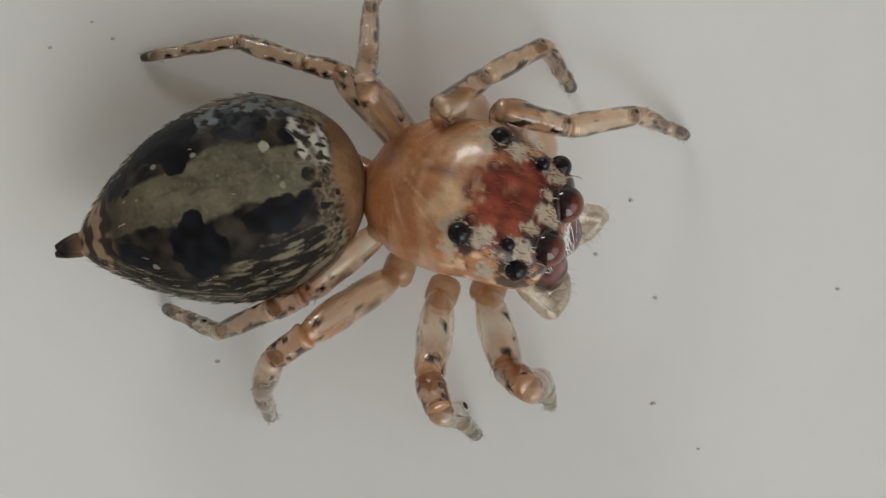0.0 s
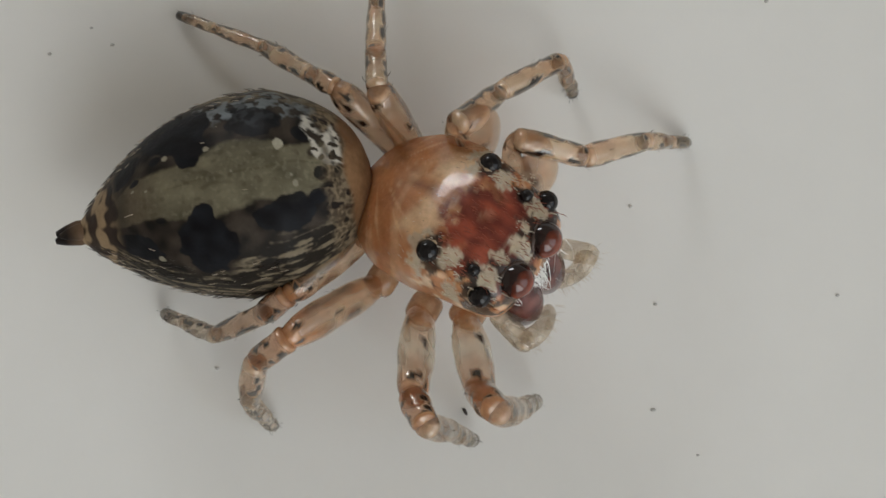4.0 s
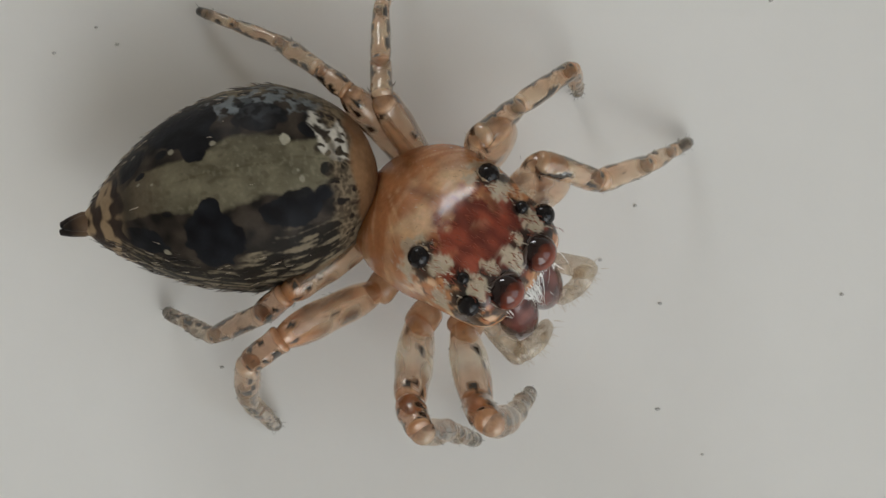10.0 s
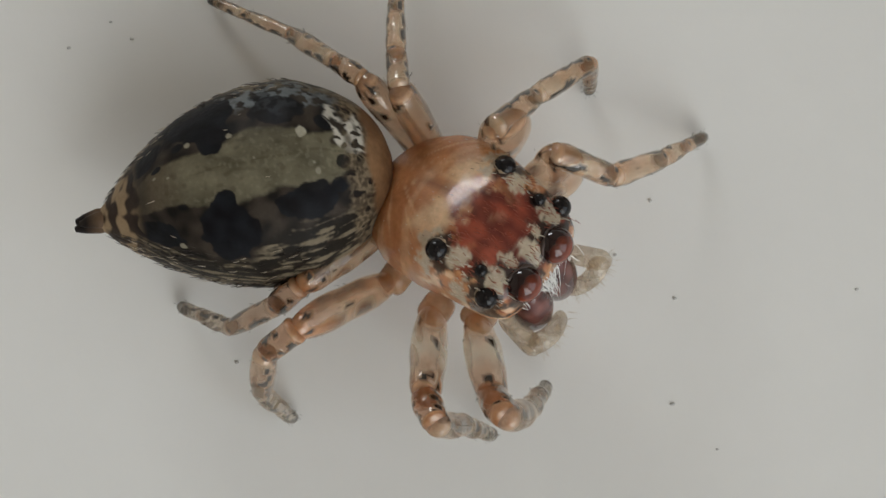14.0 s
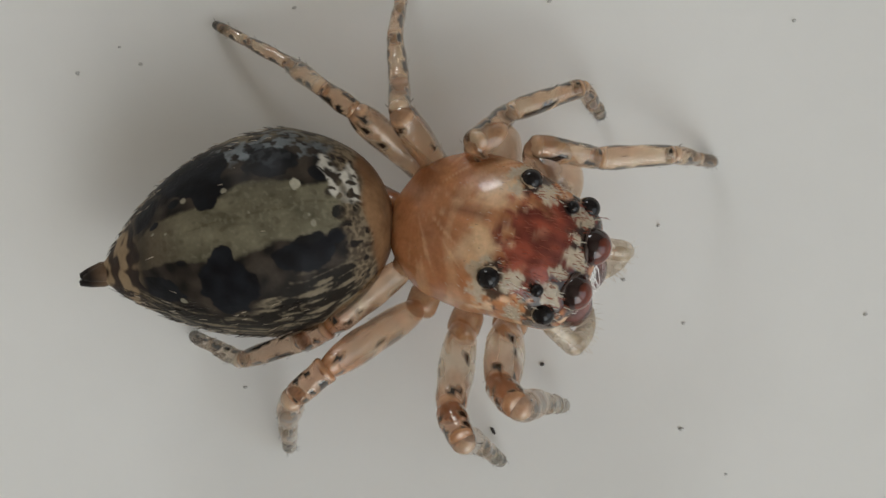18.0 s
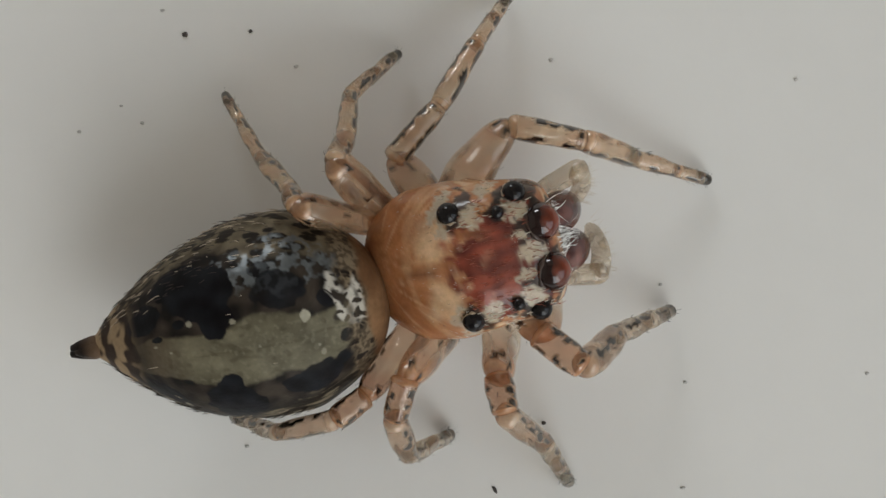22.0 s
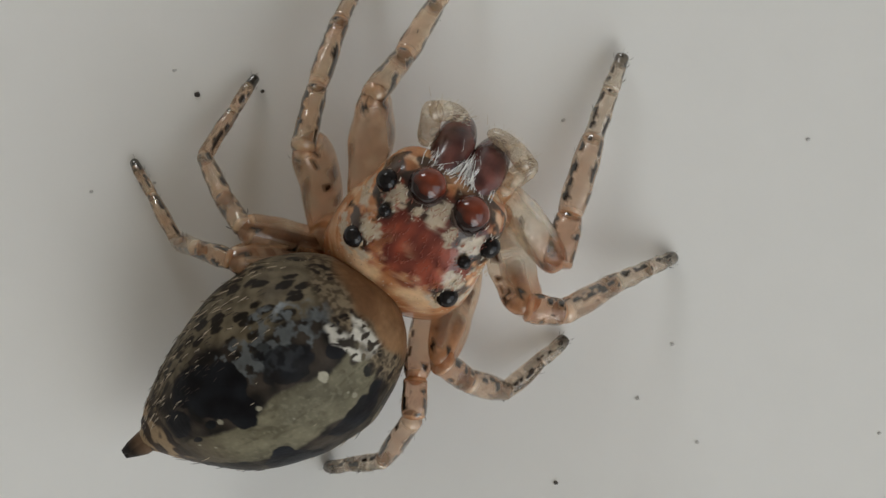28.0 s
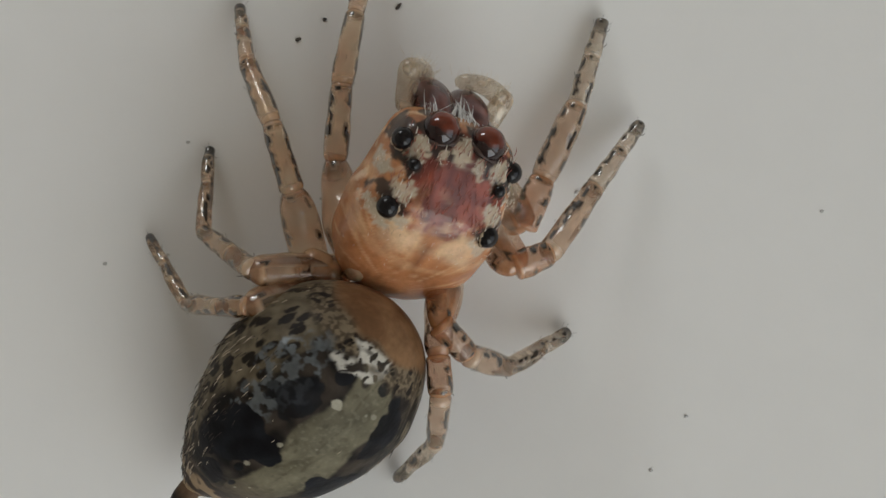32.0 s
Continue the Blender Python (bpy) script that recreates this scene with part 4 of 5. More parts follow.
    leg_rows = {
        "L1": [
            (0, 0.51, 1.37, 1.37, 1.28, 1.20, 1.15, 2.04, 1.35, 0.81, 2.66, 1.16, 0.08),
            (1, 0.54, 1.37, 1.47, 1.24, 1.16, 1.11, 2.01, 1.32, 0.81, 2.65, 1.17, 0.09),
            (2, 0.60, 1.21, 1.55, 1.27, 1.09, 1.09, 2.04, 1.27, 0.80, 2.66, 1.16, 0.07),
            (2.5, 0.60, 1.20, 1.55, 1.27, 1.09, 1.09, 2.05, 1.27, 0.80, 2.67, 1.16, 0.07),
            (4.5, 0.72, 1.09, 1.65, 1.47, 0.91, 1.37, 2.12, 1.10, 0.87, 2.67, 1.15, 0.07),
            (6, 0.72, 1.08, 1.65, 1.47, 0.91, 1.37, 2.12, 1.10, 0.87, 2.67, 1.15, 0.07),
            (9, 0.87, 0.85, 1.88, 1.53, 0.67, 1.43, 2.11, 0.87, 0.84, 2.64, 1.15, 0.09),
            (13, 0.85, 0.88, 1.84, 1.51, 0.66, 1.41, 2.09, 0.87, 0.83, 2.64, 1.15, 0.09),
            (14.5, 0.85, 0.89, 1.84, 1.51, 0.66, 1.41, 2.09, 0.87, 0.83, 2.64, 1.15, 0.09),
            (16.5, 0.62, 1.12, 1.58, 1.34, 0.97, 1.22, 2.09, 1.09, 0.84, 2.67, 1.17, 0.07),
            (17, 0.62, 1.13, 1.58, 1.34, 0.97, 1.22, 2.09, 1.09, 0.84, 2.67, 1.17, 0.07),
            (18, 0.57, 1.26, 1.44, 1.29, 1.15, 1.06, 2.12, 1.20, 0.87, 2.66, 1.15, 0.07),
            (19, 0.51, 1.44, 1.38, 1.27, 1.27, 1.14, 2.06, 1.32, 0.84, 2.65, 1.13, 0.09),
            (20, 0.50, 1.52, 1.35, 1.29, 1.36, 1.20, 2.05, 1.34, 0.83, 2.64, 1.13, 0.09),
            (20.5, 0.49, 1.57, 1.41, 1.27, 1.43, 1.17, 2.01, 1.42, 0.77, 2.62, 1.14, 0.07),
            (21, 0.43, 1.72, 1.37, 1.18, 1.62, 1.06, 1.85, 1.46, 0.58, 2.62, 1.15, 0.07),
            (22, 0.32, 2.16, 1.15, 1.12, 2.01, 1.03, 1.72, 1.84, 0.46, 2.58, 1.61, 0.09),
            (23, -0.29, 2.23, 1.02, 0.50, 2.47, 0.96, 1.06, 2.92, 0.52, 1.73, 3.46, 0.08),
            (24, -0.29, 2.39, 1.20, 0.47, 2.66, 1.02, 1.04, 3.04, 0.53, 1.69, 3.60, 0.08),
            (25, -0.27, 2.64, 1.49, 0.46, 2.85, 1.17, 1.04, 3.15, 0.64, 1.70, 3.58, 0.08),
            (25.5, -0.27, 2.64, 1.58, 0.39, 2.94, 1.20, 1.00, 3.26, 0.71, 1.64, 3.63, 0.08),
            (27.5, -1.10, 2.87, 2.07, -0.83, 3.26, 1.39, -0.39, 3.54, 0.73, 0.22, 3.85, 0.04),
            (28, -1.28, 3.10, 1.76, -0.95, 3.58, 1.18, -0.62, 4.18, 0.69, -0.24, 4.83, 0.07),
            (29, -1.72, 3.09, 1.51, -1.37, 3.67, 1.04, -0.97, 4.33, 0.70, -0.70, 5.01, 0.06),
            (29.5, -1.78, 3.18, 1.16, -1.37, 3.88, 1.08, -1.07, 4.57, 0.70, -0.86, 5.28, 0.08),
            (30, -1.89, 3.28, 1.11, -1.48, 3.99, 1.12, -1.09, 4.61, 0.69, -0.76, 5.26, 0.06),
            (31, -1.87, 3.29, 0.98, -1.73, 4.10, 0.98, -1.53, 4.84, 0.65, -1.40, 5.61, 0.07),
            (32, -1.86, 3.30, 0.84, -1.79, 4.12, 0.80, -1.65, 4.92, 0.58, -1.48, 5.74, 0.09),
        ],
        "L2": [
            (0, -0.12, 1.36, 1.62, 0.40, 1.74, 1.21, 1.03, 2.11, 0.71, 1.38, 1.68, 0.06),
            (1, -0.11, 1.38, 1.71, 0.39, 1.70, 1.25, 1.06, 2.06, 0.78, 1.37, 1.71, 0.07),
            (2, -0.01, 1.33, 1.67, 0.44, 1.73, 1.22, 1.14, 2.06, 0.78, 1.39, 1.69, 0.06),
            (2.5, -0.01, 1.32, 1.66, 0.44, 1.73, 1.22, 1.14, 2.06, 0.78, 1.39, 1.69, 0.06),
            (4.5, 0.09, 1.24, 1.78, 0.55, 1.61, 1.31, 1.21, 1.99, 0.84, 1.39, 1.70, 0.07),
            (6, 0.10, 1.22, 1.77, 0.55, 1.61, 1.31, 1.21, 1.99, 0.84, 1.39, 1.70, 0.06),
            (9, 0.26, 1.10, 1.92, 0.67, 1.46, 1.39, 1.27, 1.90, 0.90, 1.40, 1.71, 0.08),
            (13, 0.24, 1.13, 1.87, 0.69, 1.51, 1.40, 1.30, 1.90, 0.88, 1.36, 1.67, 0.06),
            (14.5, 0.24, 1.15, 1.88, 0.69, 1.51, 1.40, 1.30, 1.90, 0.88, 1.36, 1.67, 0.06),
            (16.5, 0.03, 1.20, 1.75, 0.48, 1.56, 1.26, 1.16, 1.95, 0.84, 1.39, 1.70, 0.06),
            (17, 0.03, 1.21, 1.76, 0.48, 1.56, 1.26, 1.16, 1.95, 0.84, 1.39, 1.70, 0.06),
            (18, -0.06, 1.28, 1.66, 0.33, 1.64, 1.13, 1.12, 1.93, 0.82, 1.39, 1.67, 0.06),
            (19, -0.14, 1.41, 1.66, 0.32, 1.77, 1.18, 1.05, 2.07, 0.77, 1.35, 1.70, 0.07),
            (20, -0.32, 1.49, 1.36, 0.19, 1.94, 1.02, 0.86, 2.37, 0.63, 1.49, 2.53, 0.09),
            (20.5, -0.14, 1.63, 1.51, 0.21, 2.05, 0.99, 0.79, 2.53, 0.52, 1.38, 2.95, 0.07),
            (21, -0.33, 1.72, 1.43, -0.04, 2.20, 0.93, 0.28, 2.91, 0.49, 0.62, 3.57, 0.08),
            (22, -0.93, 1.81, 1.01, -0.45, 2.38, 0.91, -0.03, 3.10, 0.60, 0.33, 3.66, 0.08),
            (23, -1.03, 2.05, 0.93, -0.61, 2.68, 0.96, -0.19, 3.30, 0.48, 0.41, 3.76, 0.08),
            (24, -1.11, 2.22, 1.08, -0.55, 2.72, 1.14, -0.25, 3.38, 0.60, 0.34, 3.66, 0.07),
            (25, -1.22, 2.46, 1.51, -0.77, 2.92, 1.12, -0.35, 3.47, 0.56, 0.22, 3.88, 0.07),
            (25.5, -1.22, 2.54, 1.55, -0.80, 3.06, 1.20, -0.35, 3.55, 0.61, 0.30, 3.68, 0.07),
            (27.5, -1.87, 2.50, 1.61, -1.81, 3.17, 1.28, -1.71, 3.52, 0.46, -1.46, 4.23, 0.07),
            (28, -2.03, 2.58, 1.32, -1.89, 3.27, 1.04, -1.66, 4.03, 0.63, -1.40, 4.65, 0.11),
            (29, -2.21, 2.53, 1.28, -2.30, 3.23, 1.03, -2.40, 3.98, 0.56, -2.45, 4.68, 0.08),
            (29.5, -2.24, 2.67, 1.18, -2.51, 3.35, 1.02, -2.82, 4.08, 0.61, -2.93, 4.76, 0.11),
            (30, -2.29, 2.77, 1.10, -2.54, 3.48, 1.02, -2.80, 4.23, 0.61, -2.95, 4.89, 0.11),
            (31, -2.27, 2.86, 1.11, -2.53, 3.57, 1.06, -2.86, 4.29, 0.66, -2.95, 4.92, 0.09),
            (32, -2.31, 2.96, 1.07, -2.53, 3.68, 1.06, -2.84, 4.38, 0.59, -2.97, 5.04, 0.08),
        ],
        "L3": [
            (0, -0.89, 1.61, 1.72, -0.86, 1.96, 1.34, -0.85, 2.52, 0.94, -0.59, 3.10, 0.05),
            (1, -0.93, 1.63, 1.77, -0.89, 1.96, 1.37, -0.88, 2.51, 0.96, -0.68, 3.10, 0.06),
            (2, -0.87, 1.63, 1.62, -0.90, 2.06, 1.34, -0.89, 2.61, 0.91, -0.68, 3.22, 0.03),
            (2.5, -0.87, 1.62, 1.62, -0.90, 2.05, 1.34, -0.89, 2.60, 0.92, -0.68, 3.21, 0.03),
            (4.5, -0.73, 1.66, 1.63, -0.76, 2.07, 1.32, -0.76, 2.65, 0.95, -0.59, 3.27, 0.06),
            (6, -0.72, 1.64, 1.62, -0.76, 2.06, 1.33, -0.76, 2.64, 0.95, -0.59, 3.26, 0.07),
            (9, -0.76, 1.54, 1.62, -0.78, 1.95, 1.31, -0.78, 2.55, 0.96, -0.60, 3.17, 0.08),
            (13, -0.73, 1.56, 1.66, -0.78, 1.97, 1.35, -0.79, 2.54, 0.96, -0.68, 3.15, 0.06),
            (14.5, -0.75, 1.58, 1.68, -0.78, 1.98, 1.35, -0.79, 2.55, 0.95, -0.68, 3.16, 0.05),
            (16.5, -0.84, 1.55, 1.70, -0.85, 1.90, 1.33, -0.88, 2.48, 0.94, -0.78, 3.11, 0.05),
            (17, -0.85, 1.56, 1.71, -0.85, 1.90, 1.32, -0.88, 2.48, 0.94, -0.78, 3.11, 0.05),
            (18, -0.83, 1.61, 1.76, -0.84, 1.92, 1.35, -0.90, 2.47, 0.93, -0.82, 3.12, 0.06),
            (19, -0.91, 1.65, 1.87, -0.86, 1.92, 1.43, -0.91, 2.47, 1.01, -0.84, 3.05, 0.09),
            (20, -0.87, 1.73, 1.92, -0.85, 1.96, 1.46, -0.94, 2.46, 0.98, -0.86, 3.10, 0.10),
            (20.5, -0.88, 1.76, 1.91, -0.89, 2.01, 1.46, -0.98, 2.49, 0.96, -0.86, 3.10, 0.07),
            (21, -1.12, 1.71, 1.87, -1.09, 1.98, 1.43, -1.13, 2.50, 0.98, -0.86, 3.08, 0.09),
            (22, -1.52, 1.74, 1.88, -1.43, 2.00, 1.44, -1.40, 2.50, 0.97, -0.90, 3.02, 0.15),
            (23, -1.72, 1.92, 1.67, -1.79, 2.19, 1.23, -1.92, 2.62, 0.71, -1.37, 3.31, 0.06),
            (24, -1.89, 2.04, 1.37, -1.98, 2.39, 1.01, -2.10, 2.89, 0.54, -1.45, 3.62, 0.07),
            (25, -2.12, 2.04, 1.33, -2.17, 2.39, 0.95, -2.28, 2.94, 0.54, -1.57, 3.62, 0.08),
            (25.5, -2.22, 2.08, 1.24, -2.28, 2.44, 0.88, -2.38, 2.99, 0.47, -1.61, 3.66, 0.08),
            (27.5, -2.54, 1.86, 1.09, -2.79, 2.21, 0.81, -2.88, 2.73, 0.36, -2.09, 3.43, 0.09),
            (28, -2.67, 1.74, 1.14, -2.92, 2.06, 0.81, -3.18, 2.54, 0.39, -2.64, 3.44, 0.09),
            (29, -2.70, 1.72, 1.32, -2.90, 2.03, 0.96, -3.21, 2.50, 0.56, -2.82, 3.40, 0.08),
            (29.5, -2.68, 1.76, 1.45, -2.87, 2.03, 1.05, -3.22, 2.43, 0.61, -3.07, 3.38, 0.09),
            (30, -2.69, 1.94, 1.57, -2.88, 2.17, 1.15, -3.22, 2.53, 0.67, -3.14, 3.46, 0.09),
            (31, -2.63, 2.03, 1.60, -2.89, 2.24, 1.20, -3.26, 2.57, 0.72, -3.24, 3.45, 0.08),
            (32, -2.68, 2.10, 1.59, -2.93, 2.25, 1.16, -3.31, 2.51, 0.65, -3.30, 3.45, 0.08),
        ],
        "L4": [
            (0, -1.20, 1.84, 0.59, -1.60, 1.94, 0.59, -2.35, 2.20, 0.35, -3.44, 2.04, 0.07),
            (1, -1.21, 1.83, 0.43, -1.61, 1.92, 0.49, -2.37, 2.21, 0.32, -3.47, 2.06, 0.08),
            (2, -1.19, 1.85, 0.60, -1.59, 1.96, 0.60, -2.35, 2.21, 0.38, -3.43, 2.08, 0.08),
            (2.5, -1.18, 1.84, 0.60, -1.58, 1.96, 0.60, -2.34, 2.21, 0.38, -3.43, 2.08, 0.09),
            (4.5, -1.20, 1.65, 1.33, -1.46, 1.82, 1.06, -1.96, 2.17, 0.50, -2.90, 2.66, 0.09),
            (6, -1.18, 1.63, 1.32, -1.45, 1.82, 1.07, -1.95, 2.16, 0.51, -2.89, 2.66, 0.09),
            (9, -1.13, 1.62, 1.31, -1.43, 1.86, 1.15, -1.91, 2.22, 0.57, -2.86, 2.62, 0.09),
            (13, -1.12, 1.68, 1.28, -1.44, 1.90, 1.11, -1.94, 2.25, 0.55, -2.88, 2.68, 0.09),
            (14.5, -1.15, 1.71, 1.29, -1.45, 1.92, 1.10, -1.95, 2.26, 0.54, -2.90, 2.69, 0.08),
            (16.5, -1.33, 1.59, 1.24, -1.66, 1.85, 1.23, -2.08, 2.21, 0.61, -2.95, 2.69, 0.07),
            (17, -1.34, 1.60, 1.25, -1.67, 1.85, 1.23, -2.08, 2.21, 0.60, -2.96, 2.69, 0.07),
            (18, -1.32, 1.65, 1.28, -1.66, 1.89, 1.23, -2.06, 2.21, 0.59, -2.94, 2.70, 0.05),
            (19, -1.36, 1.74, 1.44, -1.64, 1.95, 1.22, -2.06, 2.29, 0.59, -2.97, 2.70, 0.05),
            (20, -1.39, 1.73, 1.53, -1.65, 1.93, 1.26, -2.07, 2.26, 0.63, -2.95, 2.70, 0.06),
            (20.5, -1.40, 1.75, 1.57, -1.66, 1.93, 1.29, -2.08, 2.24, 0.65, -2.94, 2.69, 0.06),
            (21, -1.64, 1.54, 1.63, -1.89, 1.76, 1.38, -2.28, 2.08, 0.72, -2.95, 2.72, 0.06),
            (22, -1.91, 1.28, 1.93, -1.99, 1.45, 1.56, -2.37, 1.84, 0.94, -2.83, 2.56, 0.19),
            (23, -2.00, 1.36, 1.83, -2.18, 1.58, 1.52, -2.60, 1.96, 0.92, -2.89, 2.67, 0.08),
            (24, -2.02, 1.42, 1.71, -2.26, 1.57, 1.40, -2.71, 1.81, 0.75, -2.90, 2.70, 0.07),
            (25, -2.23, 1.42, 1.61, -2.56, 1.65, 1.53, -2.87, 1.79, 0.77, -3.19, 2.59, 0.04),
            (25.5, -2.47, 1.60, 1.35, -2.87, 1.72, 1.33, -3.24, 1.85, 0.60, -4.02, 2.48, 0.06),
            (27.5, -2.68, 1.47, 1.31, -3.08, 1.58, 1.33, -3.52, 1.75, 0.64, -4.06, 2.53, 0.03),
            (28, -2.77, 1.40, 1.41, -3.13, 1.51, 1.24, -3.46, 1.60, 0.49, -4.01, 2.50, 0.06),
            (29, -2.78, 1.45, 1.62, -3.09, 1.55, 1.37, -3.52, 1.66, 0.67, -4.01, 2.48, 0.06),
            (29.5, -2.73, 1.43, 1.68, -2.98, 1.52, 1.36, -3.45, 1.65, 0.69, -3.98, 2.45, 0.08),
            (30, -2.72, 1.53, 1.74, -2.97, 1.60, 1.42, -3.47, 1.67, 0.76, -3.94, 2.45, 0.09),
            (31, -2.66, 1.64, 1.69, -2.98, 1.65, 1.43, -3.46, 1.70, 0.75, -3.97, 2.46, 0.08),
            (32, -2.71, 1.73, 1.73, -3.03, 1.71, 1.47, -3.48, 1.73, 0.77, -3.98, 2.46, 0.07),
        ],
        "R1": [
            (0, 0.62, -1.39, 1.47, 0.81, -1.55, 2.00, 0.99, -1.51, 1.08, 1.13, -1.85, 0.16),
            (1, 0.47, -1.42, 1.32, 0.68, -1.63, 1.82, 0.91, -1.61, 0.92, 1.12, -1.89, -0.01),
            (2, 0.43, -1.56, 1.52, 0.65, -1.66, 2.04, 0.86, -1.58, 1.14, 1.07, -1.78, 0.19),
            (2.5, 0.44, -1.57, 1.53, 0.66, -1.66, 2.06, 0.86, -1.58, 1.15, 1.07, -1.78, 0.20),
            (4.5, 0.31, -1.54, 1.57, 0.44, -1.71, 2.12, 0.68, -1.79, 1.22, 0.95, -1.72, 0.27),
            (6, 0.32, -1.57, 1.61, 0.45, -1.72, 2.16, 0.67, -1.79, 1.25, 0.94, -1.72, 0.30),
            (9, 0.25, -1.68, 1.59, 0.36, -1.83, 2.15, 0.60, -1.84, 1.24, 0.85, -1.64, 0.31),
            (13, 0.25, -1.68, 1.59, 0.36, -1.83, 2.14, 0.60, -1.84, 1.24, 0.85, -1.64, 0.30),
            (14.5, 0.24, -1.64, 1.55, 0.35, -1.81, 2.09, 0.61, -1.84, 1.19, 0.87, -1.63, 0.26),
            (16.5, 0.25, -1.37, 1.56, 0.39, -1.57, 2.09, 0.65, -1.59, 1.20, 0.94, -1.66, 0.25),
            (17, 0.25, -1.36, 1.55, 0.38, -1.56, 2.08, 0.66, -1.59, 1.19, 0.94, -1.66, 0.24),
            (18, 0.23, -1.28, 1.55, 0.38, -1.44, 2.10, 0.64, -1.45, 1.20, 0.96, -1.56, 0.27),
            (19, 0.23, -1.11, 1.45, 0.34, -1.29, 1.99, 0.66, -1.30, 1.11, 1.01, -1.49, 0.20),
            (20, 0.31, -0.74, 1.56, 0.50, -1.27, 1.68, 0.87, -1.04, 0.86, 1.41, -1.18, 0.04),
            (20.5, 0.34, -0.64, 1.55, 0.55, -1.16, 1.71, 0.90, -0.93, 0.87, 1.38, -1.19, 0.05),
            (21, 0.28, -0.70, 1.38, 0.50, -0.72, 1.92, 0.82, -0.81, 1.06, 1.27, -1.09, 0.22),
            (22, 0.62, -0.05, 1.50, 1.08, -0.40, 1.59, 1.48, -0.09, 0.81, 2.15, 0.15, 0.12),
            (23, 0.85, 0.24, 1.65, 1.32, -0.09, 1.56, 1.59, 0.25, 0.74, 2.27, 0.18, 0.03),
            (24, 0.83, 0.11, 1.77, 1.26, 0.08, 1.38, 1.62, 0.56, 0.67, 2.24, 0.96, 0.01),
            (25, 0.91, 0.01, 0.98, 1.07, 0.36, 0.55, 1.65, 0.92, 0.08, 2.27, 1.70, 0.08),
            (25.5, 0.98, 0.11, 1.01, 1.07, 0.42, 0.53, 1.60, 1.05, 0.08, 2.07, 1.92, 0.07),
            (27.5, 0.61, 0.89, 0.77, 0.77, 1.45, 0.81, 1.21, 2.18, 0.43, 1.74, 2.94, 0.09),
            (28, 0.72, 1.34, 0.60, 0.86, 1.89, 0.48, 1.14, 2.76, 0.29, 1.48, 3.68, 0.13),
            (29, 0.59, 1.70, 0.49, 0.66, 2.28, 0.52, 1.10, 3.10, 0.55, 1.51, 3.88, 0.10),
            (29.5, 0.59, 1.95, 0.30, 0.62, 2.53, 0.32, 0.90, 3.42, 0.27, 1.19, 4.36, 0.14),
            (30, 0.52, 2.19, 0.23, 0.52, 2.76, 0.29, 0.83, 3.64, 0.27, 1.09, 4.59, 0.14),
            (31, 0.32, 2.45, 0.32, 0.45, 3.02, 0.34, 0.82, 3.87, 0.35, 1.13, 4.78, 0.11),
            (32, 0.20, 2.57, 0.37, 0.42, 3.11, 0.33, 0.81, 3.94, 0.21, 1.10, 4.88, 0.10),
        ],
        "R2": [
            (0, -0.22, -1.47, 1.76, -0.10, -1.79, 2.01, 0.06, -1.87, 1.01, 0.31, -2.18, 0.15),
            (1, -0.25, -1.53, 1.54, -0.14, -1.82, 1.81, 0.01, -1.93, 0.82, 0.36, -2.26, -0.00),
            (2, -0.37, -1.61, 1.74, -0.23, -1.88, 2.03, -0.06, -1.98, 1.04, 0.27, -2.17, 0.17),
            (2.5, -0.37, -1.62, 1.75, -0.22, -1.89, 2.04, -0.06, -1.98, 1.05, 0.27, -2.17, 0.17),
            (4.5, -0.39, -1.58, 1.72, -0.25, -1.84, 2.02, 0.02, -1.99, 1.06, 0.28, -2.17, 0.16),
            (6, -0.39, -1.61, 1.76, -0.24, -1.87, 2.05, 0.01, -1.99, 1.08, 0.27, -2.17, 0.18),
            (9, -0.47, -1.67, 1.74, -0.35, -1.92, 2.05, -0.06, -1.99, 1.08, 0.26, -2.17, 0.21),
            (13, -0.47, -1.68, 1.74, -0.34, -1.92, 2.06, -0.07, -1.99, 1.09, 0.26, -2.17, 0.21),
            (14.5, -0.47, -1.65, 1.70, -0.36, -1.89, 2.02, -0.06, -1.99, 1.06, 0.27, -2.17, 0.19),
            (16.5, -0.34, -1.57, 1.68, -0.23, -1.82, 2.00, -0.07, -1.94, 1.01, 0.25, -2.18, 0.15),
            (17, -0.34, -1.56, 1.67, -0.24, -1.81, 1.99, -0.07, -1.94, 1.00, 0.25, -2.19, 0.14),
            (18, -0.31, -1.53, 1.67, -0.18, -1.80, 1.96, -0.05, -1.87, 0.96, 0.27, -2.19, 0.13),
            (19, -0.27, -1.40, 1.56, -0.16, -1.69, 1.83, -0.00, -1.81, 0.85, 0.32, -2.21, 0.04),
            (20, -0.24, -1.13, 1.65, -0.17, -1.53, 1.73, 0.10, -1.80, 0.79, 0.34, -2.34, 0.05),
            (20.5, -0.21, -0.98, 1.67, -0.13, -1.38, 1.75, 0.05, -1.68, 0.81, 0.33, -2.22, 0.07),
            (21, -0.16, -0.82, 1.64, -0.06, -1.22, 1.70, 0.14, -1.60, 0.79, 0.31, -2.21, 0.08),
            (22, 0.18, -0.51, 1.44, 0.26, -0.89, 1.58, 0.70, -1.27, 0.76, 1.02, -1.78, 0.02),
            (23, 0.45, -0.37, 1.47, 0.81, -0.55, 1.57, 1.29, -0.41, 0.69, 1.89, -0.04, 0.06),
            (24, 0.48, -0.37, 1.63, 0.85, -0.54, 1.56, 1.26, -0.29, 0.68, 1.90, 0.00, 0.04),
